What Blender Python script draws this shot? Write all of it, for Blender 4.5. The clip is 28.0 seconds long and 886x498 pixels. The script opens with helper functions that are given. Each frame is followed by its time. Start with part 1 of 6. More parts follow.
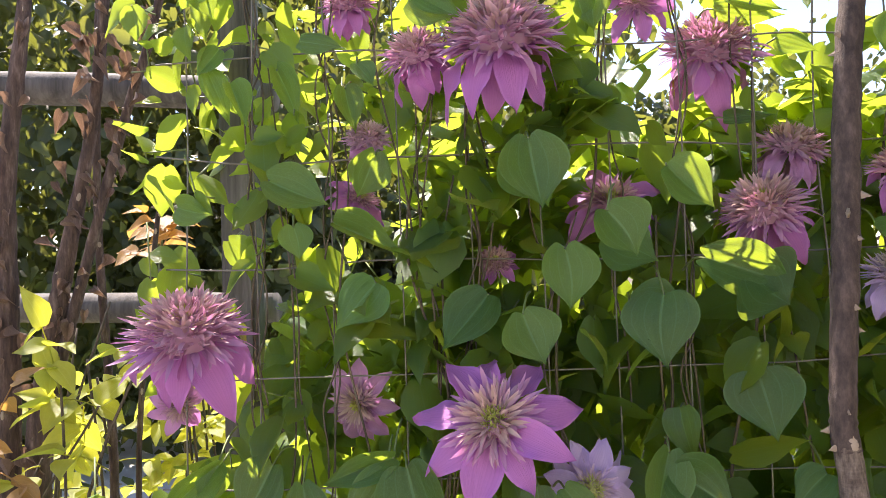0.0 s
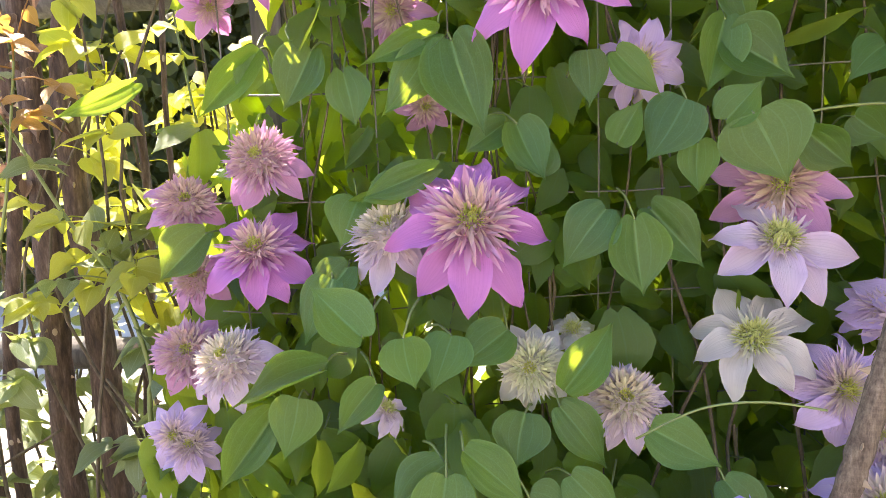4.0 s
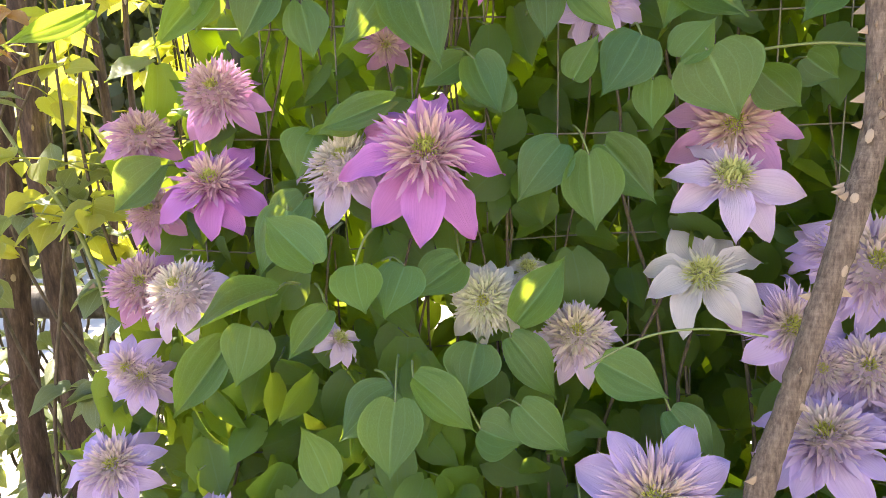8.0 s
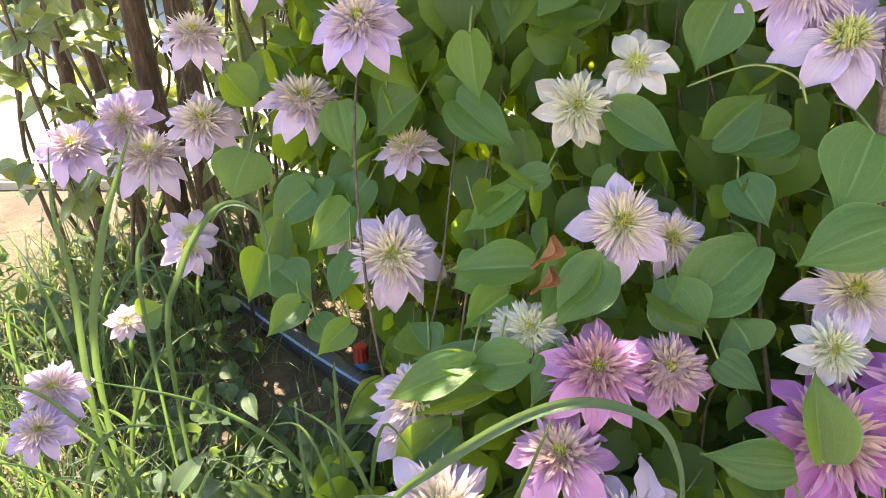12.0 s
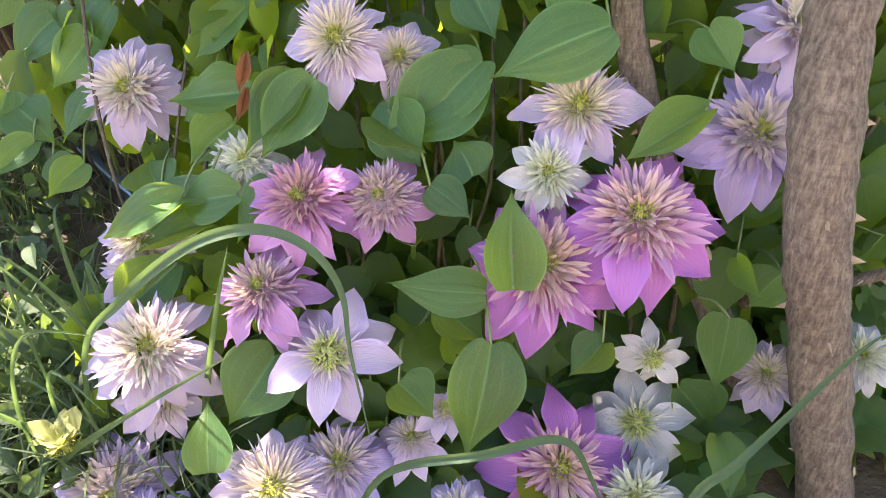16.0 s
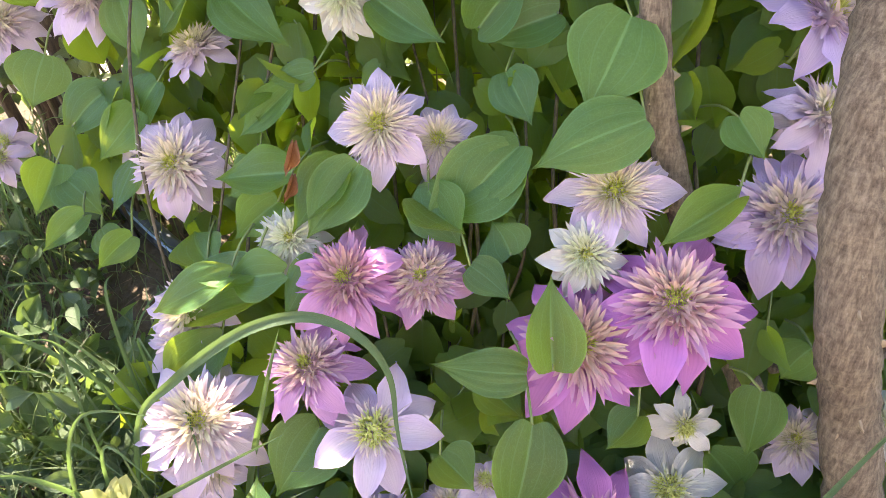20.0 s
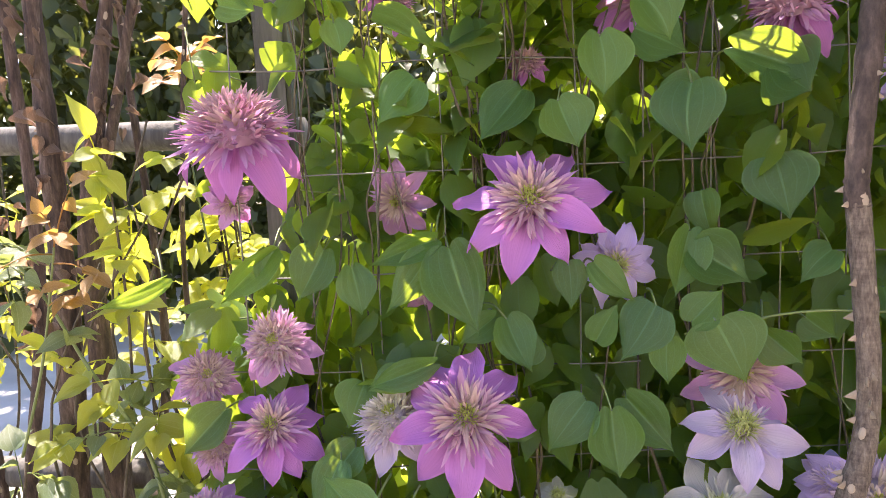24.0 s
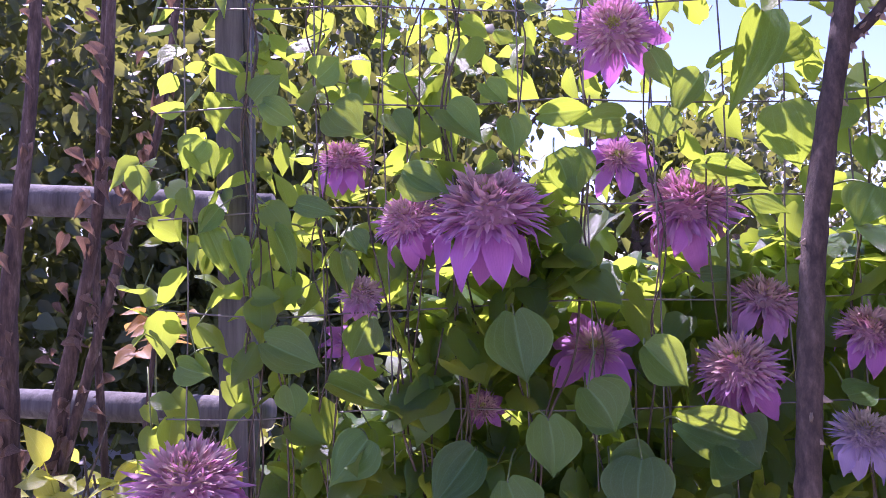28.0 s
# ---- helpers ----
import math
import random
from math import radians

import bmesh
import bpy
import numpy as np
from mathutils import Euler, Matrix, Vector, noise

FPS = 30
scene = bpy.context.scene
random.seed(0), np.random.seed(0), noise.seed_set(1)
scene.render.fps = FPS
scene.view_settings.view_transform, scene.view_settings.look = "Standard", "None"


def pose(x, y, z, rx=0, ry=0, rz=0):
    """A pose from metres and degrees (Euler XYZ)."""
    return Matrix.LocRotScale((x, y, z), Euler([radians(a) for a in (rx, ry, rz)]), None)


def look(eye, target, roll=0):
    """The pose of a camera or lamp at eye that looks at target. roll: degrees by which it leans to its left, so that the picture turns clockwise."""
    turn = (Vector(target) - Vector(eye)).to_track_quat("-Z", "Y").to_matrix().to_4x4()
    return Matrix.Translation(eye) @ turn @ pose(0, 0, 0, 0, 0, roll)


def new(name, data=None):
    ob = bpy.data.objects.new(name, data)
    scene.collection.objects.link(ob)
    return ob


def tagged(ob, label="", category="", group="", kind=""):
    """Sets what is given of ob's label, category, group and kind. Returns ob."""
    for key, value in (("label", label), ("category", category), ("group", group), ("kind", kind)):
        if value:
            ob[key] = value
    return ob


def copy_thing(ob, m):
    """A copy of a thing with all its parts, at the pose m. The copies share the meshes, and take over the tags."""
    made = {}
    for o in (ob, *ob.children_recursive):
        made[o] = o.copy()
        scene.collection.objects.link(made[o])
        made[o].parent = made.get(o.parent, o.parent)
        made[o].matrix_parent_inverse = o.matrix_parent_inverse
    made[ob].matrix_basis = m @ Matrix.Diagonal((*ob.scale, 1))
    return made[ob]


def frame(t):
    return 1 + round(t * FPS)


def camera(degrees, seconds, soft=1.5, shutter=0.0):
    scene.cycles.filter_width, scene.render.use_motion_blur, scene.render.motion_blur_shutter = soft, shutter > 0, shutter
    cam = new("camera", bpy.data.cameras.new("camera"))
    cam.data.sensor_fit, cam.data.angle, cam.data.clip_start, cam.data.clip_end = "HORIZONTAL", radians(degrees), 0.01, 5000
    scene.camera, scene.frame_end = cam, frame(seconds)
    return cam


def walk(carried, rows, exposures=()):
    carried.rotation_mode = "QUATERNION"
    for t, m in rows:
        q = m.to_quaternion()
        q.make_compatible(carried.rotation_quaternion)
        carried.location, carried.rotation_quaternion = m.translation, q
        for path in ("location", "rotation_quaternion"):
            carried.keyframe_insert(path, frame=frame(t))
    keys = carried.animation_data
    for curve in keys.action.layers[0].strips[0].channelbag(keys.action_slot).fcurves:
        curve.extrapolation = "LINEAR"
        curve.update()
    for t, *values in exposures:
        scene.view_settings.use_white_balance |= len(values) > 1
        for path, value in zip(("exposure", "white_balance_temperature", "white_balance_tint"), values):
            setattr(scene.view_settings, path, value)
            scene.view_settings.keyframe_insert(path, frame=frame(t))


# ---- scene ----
cam = camera(65.0, 28.0, 0.42)
PATH = [
    (0.0, -0.0000, 0.0000, 1.1300, 92.50, 2.00, 0.00),
    (0.5, -0.0122, 0.0052, 1.0572, 88.84, 1.82, 0.45),
    (1.0, -0.0202, 0.0143, 0.9826, 86.22, 1.87, 0.63),
    (1.5, -0.0340, 0.0239, 0.9255, 83.26, 1.89, 0.69),
    (2.0, -0.0381, 0.0162, 0.9009, 82.08, 1.87, 0.70),
    (2.5, -0.0438, 0.0048, 0.8765, 81.30, 1.79, 0.59),
    (3.0, -0.0574, 0.0050, 0.8744, 80.84, 2.03, 0.48),
    (3.5, -0.0595, 0.0057, 0.8680, 80.58, 2.75, 0.26),
    (4.0, -0.0516, 0.0081, 0.8706, 80.21, 2.92, 0.09),
    (4.5, -0.0292, 0.0145, 0.8580, 80.00, 2.99, -0.84),
    (6.5, -0.0375, 0.0034, 0.8405, 79.46, 2.43, -1.44),
    (7.0, -0.0355, -0.0041, 0.8318, 79.58, 1.94, -1.22),
    (7.5, -0.0268, -0.0020, 0.8327, 79.14, 1.91, -1.23),
    (8.0, -0.0290, -0.0030, 0.8226, 78.94, 1.86, -1.26),
    (8.5, -0.0351, -0.0084, 0.8227, 78.71, 1.83, -1.39),
    (9.0, -0.0434, -0.0219, 0.8043, 78.92, 1.51, -1.27),
    (9.5, -0.0718, -0.0287, 0.7709, 76.89, 1.08, -1.28),
    (10.0, -0.1057, -0.0501, 0.7301, 73.34, 1.70, -0.55),
    (10.5, -0.1402, -0.0693, 0.6886, 70.14, 1.84, 0.31),
    (11.0, -0.1574, -0.0830, 0.6392, 67.11, 1.55, 0.59),
    (11.5, -0.1594, -0.0908, 0.6145, 65.04, 1.35, 0.63),
    (12.0, -0.1485, -0.1069, 0.5671, 62.20, 1.11, 0.84),
    (12.5, -0.1289, -0.1080, 0.5325, 59.89, 1.14, 1.10),
    (13.0, -0.0906, -0.1048, 0.5220, 58.24, 1.55, 1.28),
    (13.5, -0.0407, -0.0978, 0.5127, 57.87, 1.13, 1.82),
    (15.5, 0.1074, -0.0813, 0.5131, 53.65, 2.30, 1.25),
    (16.0, 0.1012, -0.0850, 0.5014, 51.97, 2.67, 1.09),
    (16.5, 0.0871, -0.0896, 0.4912, 50.64, 2.67, 1.22),
    (17.0, 0.0794, -0.0955, 0.4927, 50.09, 2.84, 1.27),
    (17.5, 0.0729, -0.0979, 0.4871, 50.18, 2.83, 1.30),
    (18.0, 0.0690, -0.0925, 0.4905, 50.15, 2.74, 1.44),
    (18.5, 0.0711, -0.0929, 0.4909, 50.16, 2.58, 1.58),
    (19.0, 0.0881, -0.0870, 0.4982, 50.15, 2.58, 1.48),
    (19.5, 0.0921, -0.0885, 0.5064, 50.14, 2.80, 1.31),
    (20.0, 0.0784, -0.0696, 0.5574, 53.03, 3.33, 1.46),
    (20.5, 0.0697, -0.0659, 0.6119, 62.10, 4.17, 0.73),
    (21.0, 0.0411, -0.0450, 0.7043, 63.83, 4.54, -1.03),
    (21.5, 0.0352, -0.0458, 0.7728, 67.88, 4.50, -0.13),
    (22.0, 0.0137, -0.0288, 0.8248, 72.10, 3.17, -0.28),
    (22.5, 0.0037, -0.0348, 0.8811, 75.87, 2.71, 0.02),
    (24.5, -0.0544, -0.0455, 1.0839, 83.76, 2.34, -0.74),
    (25.0, -0.0536, -0.0360, 1.1131, 84.61, 1.19, -0.79),
    (25.5, -0.0493, -0.0348, 1.1459, 84.55, 1.17, -0.73),
    (26.0, -0.0403, -0.0323, 1.1798, 86.14, 1.29, -0.73),
    (26.5, -0.0315, -0.0291, 1.2064, 87.48, 1.47, -0.62),
    (27.0, -0.0183, -0.0328, 1.2421, 89.52, 1.44, -0.72),
    (27.5, -0.0088, -0.0376, 1.2715, 91.53, 1.38, -0.64),
    (28.0, 0.0068, -0.0421, 1.2914, 92.97, 1.58, -0.70),
]
EXPOSURES = [(0.0, 1.76, 6750, 24), (1.0, 2.28, 7100, 22), (2.0, 2.34, 7150, 21), (4.0, 2.48, 7150, 21), (9.0, 2.54, 7250, 21), (10.8, 2.46, 7525, 19.5), (12.0, 2.68, 7800, 14), (13.5, 2.86, 7800, 11), (16.0, 2.81, 7250, 20), (18.5, 2.84, 7250, 22), (20.0, 2.92, 7750, 17), (22.0, 2.62, 7400, 18), (24.5, 2.14, 6700, 29), (25.2, 2.02, 6550, 33), (26.0, 1.69, 6750, 34), (27.0, 1.39, 6450, 38), (28.0, 1.34, 5450, 66)]
walk(cam, [(t, pose(*p)) for t, *p in PATH], EXPOSURES)


# ---- world, sun ----
world = bpy.data.worlds.new("sky")
scene.world = world
world.use_nodes = True
wn = world.node_tree.nodes
wl = world.node_tree.links
sky = wn.new("ShaderNodeTexSky")
sky.sky_type, sky.sun_disc = "NISHITA", False
SUN_ELEVATION, SUN_AZIMUTH = 60.0, -32.0
sky.sun_elevation, sky.sun_rotation = radians(SUN_ELEVATION), radians(SUN_AZIMUTH)
sky.air_density, sky.dust_density = 1.1, 0.35
wn["Background"].inputs["Strength"].default_value = 0.11
wl.new(sky.outputs["Color"], wn["Background"].inputs["Color"])
sun = new("sun", bpy.data.lights.new("sun", "SUN"))
sun.data.energy, sun.data.angle, sun.data.color = 5.0, radians(0.6), (1.0, 0.94, 0.82)
sx = math.sin(radians(SUN_AZIMUTH)) * math.cos(radians(SUN_ELEVATION))
sy = math.cos(radians(SUN_AZIMUTH)) * math.cos(radians(SUN_ELEVATION))
sun.matrix_world = look((sx * 20, sy * 20, math.sin(radians(SUN_ELEVATION)) * 20), (0, 0, 0))


# ---- materials ----
class Nodes:
    """Short ways to wire a material."""

    def __init__(self, name):
        self.mat = bpy.data.materials.new(name)
        self.mat.use_nodes = True
        self.t = self.mat.node_tree
        self.out = self.t.nodes["Material Output"]
        self.bsdf = self.t.nodes["Principled BSDF"]

    def n(self, kind, **values):
        node = self.t.nodes.new(kind)
        for key, value in values.items():
            node.inputs[key].default_value = value
        return node

    def link(self, a, b):
        self.t.links.new(a, b)

    def noise(self, scale, detail=4.0, where="Object", rough=0.55):
        c = self.n("ShaderNodeTexCoord")
        x = self.n("ShaderNodeTexNoise", Scale=scale, Detail=detail, Roughness=rough)
        self.link(c.outputs[where], x.inputs["Vector"])
        return x.outputs["Fac"]

    def ramp(self, fac, stops):
        r = self.n("ShaderNodeValToRGB")
        e = r.color_ramp.elements
        while len(e) < len(stops):
            e.new(0.5)
        for k, (p, c) in zip(e, stops):
            k.position, k.color = p, (*c, 1)
        self.link(fac, r.inputs["Fac"])
        return r.outputs["Color"]

    def mix(self, fac, a, b, blend="MIX"):
        m = self.t.nodes.new("ShaderNodeMix")
        m.data_type, m.blend_type = "RGBA", blend
        for socket, value in ((m.inputs[0], fac), (m.inputs[6], a), (m.inputs[7], b)):
            if isinstance(value, bpy.types.NodeSocket):
                self.link(value, socket)
            elif isinstance(value, tuple):
                socket.default_value = (*value, 1)
            else:
                socket.default_value = value
        return m.outputs[2]

    def math(self, op, a, b=0.0, c=0.0):
        m = self.t.nodes.new("ShaderNodeMath")
        m.operation = op
        for socket, value in zip(m.inputs, (a, b, c)):
            if isinstance(value, bpy.types.NodeSocket):
                self.link(value, socket)
            else:
                socket.default_value = value
        return m.outputs[0]

    def uv(self):
        c = self.n("ShaderNodeTexCoord")
        s = self.n("ShaderNodeSeparateXYZ")
        self.link(c.outputs["UV"], s.inputs[0])
        return s.outputs[0], s.outputs[1]

    def bump(self, height, strength, distance):
        b = self.n("ShaderNodeBump", Strength=strength, Distance=distance)
        self.link(height, b.inputs["Height"])
        self.link(b.outputs[0], self.bsdf.inputs["Normal"])

    def thin(self, front, through_colour, amount):
        """A thin sheet: a share of the light passes through it."""
        tr = self.n("ShaderNodeBsdfTranslucent")
        for socket, value in ((self.bsdf.inputs["Base Color"], front), (tr.inputs["Color"], through_colour)):
            if isinstance(value, tuple):
                socket.default_value = (*value, 1)
            else:
                self.link(value, socket)
        m = self.n("ShaderNodeMixShader", Fac=amount)
        self.link(self.bsdf.outputs[0], m.inputs[1])
        self.link(tr.outputs[0], m.inputs[2])
        self.link(m.outputs[0], self.out.inputs["Surface"])


def leaf_material(name, dark, light, glow, vein=0.35, rough=0.5, amount=0.38, island=False):
    """Leaf: tone by piece, pale veins, blotches, light through it."""
    k = Nodes(name)
    if island:
        rnd = k.n("ShaderNodeNewGeometry").outputs["Random Per Island"]
    else:
        rnd = k.n("ShaderNodeObjectInfo").outputs["Random"]
    base = k.mix(rnd, dark, light)
    cool = k.math("FRACT", k.math("MULTIPLY", rnd, 7.31))
    base = k.mix(k.math("MULTIPLY", k.math("GREATER_THAN", cool, 0.72), 0.4), base, (0.9 * dark[0], 1.05 * dark[1], 1.9 * dark[2]))
    mott = k.noise(38.0, 5.0, "Object")
    base = k.mix(k.math("MULTIPLY", mott, 0.45), base, tuple(0.6 * c for c in dark))
    u, v = k.uv()
    a = k.math("ABSOLUTE", k.math("SUBTRACT", u, 0.5))
    mid = k.math("LESS_THAN", a, 0.017)
    side = k.math("LESS_THAN", k.math("ABSOLUTE", k.math("SUBTRACT", a, 0.2)), 0.009)
    outer = k.math("LESS_THAN", k.math("ABSOLUTE", k.math("SUBTRACT", a, 0.36)), 0.006)
    rim = k.math("MULTIPLY", k.math("GREATER_THAN", a, 0.478), 0.7)
    lines = k.math("MULTIPLY", k.math("MAXIMUM", k.math("MAXIMUM", mid, rim), k.math("MULTIPLY", k.math("MAXIMUM", side, outer), 0.62)), vein)
    pale = tuple(min(1, c * 2.3 + 0.09) for c in light)
    wave = k.n("ShaderNodeTexVoronoi", Scale=26.0)
    wave.feature = "DISTANCE_TO_EDGE"
    k.link(k.n("ShaderNodeTexCoord").outputs["UV"], wave.inputs["Vector"])
    net = k.math("MULTIPLY", k.math("LESS_THAN", wave.outputs["Distance"], 0.035), 0.5 * vein)
    front = k.mix(k.math("MAXIMUM", lines, net), base, pale)
    spots = k.n("ShaderNodeTexVoronoi", Scale=17.0)
    k.link(k.n("ShaderNodeTexCoord").outputs["UV"], spots.inputs["Vector"])
    front = k.mix(k.math("MULTIPLY", k.math("LESS_THAN", k.math("ADD", spots.outputs["Distance"], k.math("MULTIPLY", mott, 0.3)), 0.18), 0.45 * min(1, 2 * vein)), front, tuple(min(1, c * 1.4 + 0.12) for c in light))
    relief = k.math("ADD", k.math("MULTIPLY", wave.outputs["Distance"], 0.6), k.math("MULTIPLY", lines, -0.6))
    k.bump(relief, 0.5, 0.002)
    k.link(k.math("ADD", k.math("MULTIPLY", mott, 0.25), rough - 0.17), k.bsdf.inputs["Roughness"])
    k.bsdf.inputs["Specular IOR Level"].default_value = 0.5
    seen = k.mix(k.math("MULTIPLY", lines, 0.6), glow, tuple(0.55 * c for c in glow))
    seen = k.mix(k.math("MULTIPLY", mott, 0.5), seen, tuple(0.7 * c for c in glow))
    k.thin(front, seen, amount)
    return k.mat


def petal_material(name, edge, bar, glow, amount=0.35, streak=0.25):
    """Petal: paler or deeper bar along the middle, fine lengthwise streaks."""
    k = Nodes(name)
    u, v = k.uv()
    a = k.math("ABSOLUTE", k.math("SUBTRACT", u, 0.5))
    bar_fac = k.math("MULTIPLY", k.math("SUBTRACT", 1.0, k.math("MULTIPLY", a, 2.6)), k.math("SUBTRACT", 1.2, k.math("MULTIPLY", v, 0.85)))
    colour = k.mix(k.math("MAXIMUM", k.math("MINIMUM", bar_fac, 1.0), 0.0), edge, bar)
    c = k.n("ShaderNodeTexCoord")
    m = k.n("ShaderNodeMapping")
    m.inputs["Scale"].default_value = (34, 1.6, 1)
    k.link(c.outputs["UV"], m.inputs["Vector"])
    s = k.n("ShaderNodeTexNoise", Scale=1.0, Detail=3.0)
    k.link(m.outputs[0], s.inputs["Vector"])
    colour = k.mix(k.math("MULTIPLY", s.outputs["Fac"], streak), colour, tuple(0.45 * x for x in edge))
    ribs = k.math("POWER", k.math("ABSOLUTE", k.math("SINE", k.math("MULTIPLY", k.math("ADD", a, k.math("MULTIPLY", s.outputs["Fac"], 0.05)), 34.0))), 5.0)
    colour = k.mix(k.math("MULTIPLY", ribs, k.math("SUBTRACT", 0.42, k.math("MULTIPLY", v, 0.25))), colour, tuple(0.62 * x for x in edge))
    pale_rim = k.math("MULTIPLY", k.math("MAXIMUM", k.math("SUBTRACT", a, 0.36), 0.0), 2.4)
    colour = k.mix(pale_rim, colour, tuple(min(1, x * 1.3 + 0.10) for x in edge))
    rnd = k.n("ShaderNodeObjectInfo").outputs["Random"]
    colour = k.mix(k.math("MULTIPLY", rnd, 0.34), colour, tuple(min(1, x * 1.25 + 0.06) for x in edge))
    k.bump(s.outputs["Fac"], 0.6, 0.002)
    k.bsdf.inputs["Roughness"].default_value = 0.55
    k.bsdf.inputs["Specular IOR Level"].default_value = 0.25
    k.thin(colour, glow, amount)
    return k.mat


def strip_material(name, root, tip, glow):
    """Inner petals: colour runs from a root darkened as crevice shade to tip, tone by strip."""
    k = Nodes(name)
    u, v = k.uv()
    rnd = k.n("ShaderNodeNewGeometry").outputs["Random Per Island"]
    colour = k.mix(v, tuple(0.72 * x for x in root), tip)
    colour = k.mix(k.math("MULTIPLY", rnd, 0.55), colour, tuple(0.55 * x for x in root))
    a = k.math("ABSOLUTE", k.math("SUBTRACT", u, 0.5))
    colour = k.mix(k.math("MULTIPLY", a, 0.5), colour, tuple(min(1, x * 1.2 + 0.05) for x in tip))
    k.bsdf.inputs["Roughness"].default_value = 0.6
    k.bsdf.inputs["Specular IOR Level"].default_value = 0.2
    k.thin(colour, glow, 0.3)
    return k.mat


def bark_material(name, dark, light, scar, scale=60.0, stretch=0.25, bump=0.6, rings=0.0):
    """Bark: lengthwise fissures, flaky lighter patches and, on old wood, faint rings."""
    k = Nodes(name)
    c = k.n("ShaderNodeTexCoord")

    def grain(scale_, stretch_, detail, rough):
        m = k.n("ShaderNodeMapping")
        m.inputs["Scale"].default_value = (1, 1, stretch_)
        k.link(c.outputs["Object"], m.inputs["Vector"])
        x = k.n("ShaderNodeTexNoise", Scale=scale_, Detail=detail, Roughness=rough)
        k.link(m.outputs[0], x.inputs["Vector"])
        return x.outputs["Fac"]

    a = grain(scale, stretch, 7.0, 0.7)
    b = grain(scale * 0.22, 1.0, 3.0, 0.5)
    height = a
    if rings:
        height = k.math("ADD", k.math("MULTIPLY", a, 1 - 0.5 * rings), k.math("MULTIPLY", grain(scale * 0.16, 9.0, 4.0, 0.6), 0.5 * rings))
    col = k.ramp(height, ((0.36, dark), (0.52, light), (0.68, scar)))
    col = k.mix(k.math("MULTIPLY", b, 0.6), col, tuple(0.5 * x for x in dark))
    k.link(col, k.bsdf.inputs["Base Color"])
    k.bump(height, bump, 0.004)
    k.bsdf.inputs["Roughness"].default_value = 0.85
    return k.mat


def plain_material(name, colour, rough=0.6, metal=0.0, vary=0.25, scale=40.0):
    k = Nodes(name)
    f = k.noise(scale, 4.0)
    k.link(k.mix(k.math("MULTIPLY", f, vary), colour, tuple(0.45 * c for c in colour)), k.bsdf.inputs["Base Color"])
    k.bump(f, 0.2, 0.001)
    k.bsdf.inputs["Roughness"].default_value, k.bsdf.inputs["Metallic"].default_value = rough, metal
    return k.mat


LEAF = leaf_material("clematis_leaf", (0.018, 0.074, 0.022), (0.080, 0.190, 0.038), (0.56, 0.74, 0.05), vein=0.36, amount=0.40, rough=0.46)
# Darker than LEAF: the shade of deep gaps is in this colour.
LEAF_MASS = leaf_material("clematis_leaf_mass", (0.017, 0.064, 0.019), (0.062, 0.148, 0.032), (0.58, 0.74, 0.05), vein=0.26, amount=0.50, island=True, rough=0.46)
# Two copies of the rose leaf, with sun and shade put into their colours.
SUNLIT_ROSE_LEAF = leaf_material("sunlit_rose_leaf", (0.12, 0.17, 0.05), (0.26, 0.30, 0.10), (0.86, 0.86, 0.06), amount=0.52, island=True)
SHADED_ROSE_LEAF = leaf_material("shaded_rose_leaf", (0.06, 0.10, 0.05), (0.18, 0.23, 0.13), (0.50, 0.58, 0.12), amount=0.38, island=True, rough=0.4)
YOUNG_LEAF = leaf_material("young_rose_leaf", (0.22, 0.13, 0.04), (0.34, 0.20, 0.06), (0.75, 0.42, 0.08), island=True)
HEDGE_LEAF = leaf_material("hedge_leaf", (0.022, 0.038, 0.014), (0.065, 0.085, 0.03), (0.35, 0.38, 0.06), vein=0.1, island=True)
WEED_LEAF = leaf_material("weed_leaf", (0.035, 0.075, 0.034), (0.075, 0.125, 0.052), (0.24, 0.36, 0.08), island=True)
GRASS = leaf_material("grass_blade", (0.038, 0.090, 0.036), (0.10, 0.165, 0.065), (0.22, 0.36, 0.09), vein=0.12, amount=0.36)
GRASS_MASS = leaf_material("grass_mass", (0.042, 0.076, 0.038), (0.11, 0.150, 0.080), (0.34, 0.44, 0.13), vein=0.1, island=True)
RUSTY_LEAF = leaf_material("rusty_leaf", (0.16, 0.065, 0.03), (0.34, 0.15, 0.07), (0.45, 0.18, 0.07), amount=0.25, rough=0.6)
DRY_LEAF = leaf_material("dry_leaf", (0.11, 0.070, 0.048), (0.25, 0.175, 0.125), (0.30, 0.17, 0.10), amount=0.25, rough=0.7)
GREY_STEM = bark_material("vine_stem", (0.060, 0.048, 0.030), (0.13, 0.10, 0.065), (0.22, 0.18, 0.12), 160.0)
GREEN_STEM = plain_material("green_stem", (0.17, 0.22, 0.07), 0.5, 0.0, 0.4, 90.0)
BARK = bark_material("rose_bark", (0.075, 0.054, 0.040), (0.215, 0.165, 0.122), (0.38, 0.31, 0.24), 300.0, 0.25, 1.0, 0.4)
RED_BARK = bark_material("cane_bark", (0.042, 0.027, 0.021), (0.12, 0.076, 0.056), (0.26, 0.19, 0.15), 110.0, 0.2, 1.0)
# Upper cane's bark, its colour darkened to stand for backlit shade.
BACKLIT_BARK = bark_material("backlit_bark", (0.04, 0.028, 0.023), (0.095, 0.066, 0.052), (0.17, 0.125, 0.10), 120.0, 0.4, 0.8)
SCAR = plain_material("pale_scar", (0.40, 0.32, 0.23), 0.8, 0.0, 0.6, 120.0)
THORN = plain_material("thorn", (0.33, 0.25, 0.17), 0.55, 0.0, 0.4, 150.0)
WIRE = plain_material("galvanised_wire", (0.20, 0.185, 0.16), 0.55, 0.4, 0.5, 180.0)
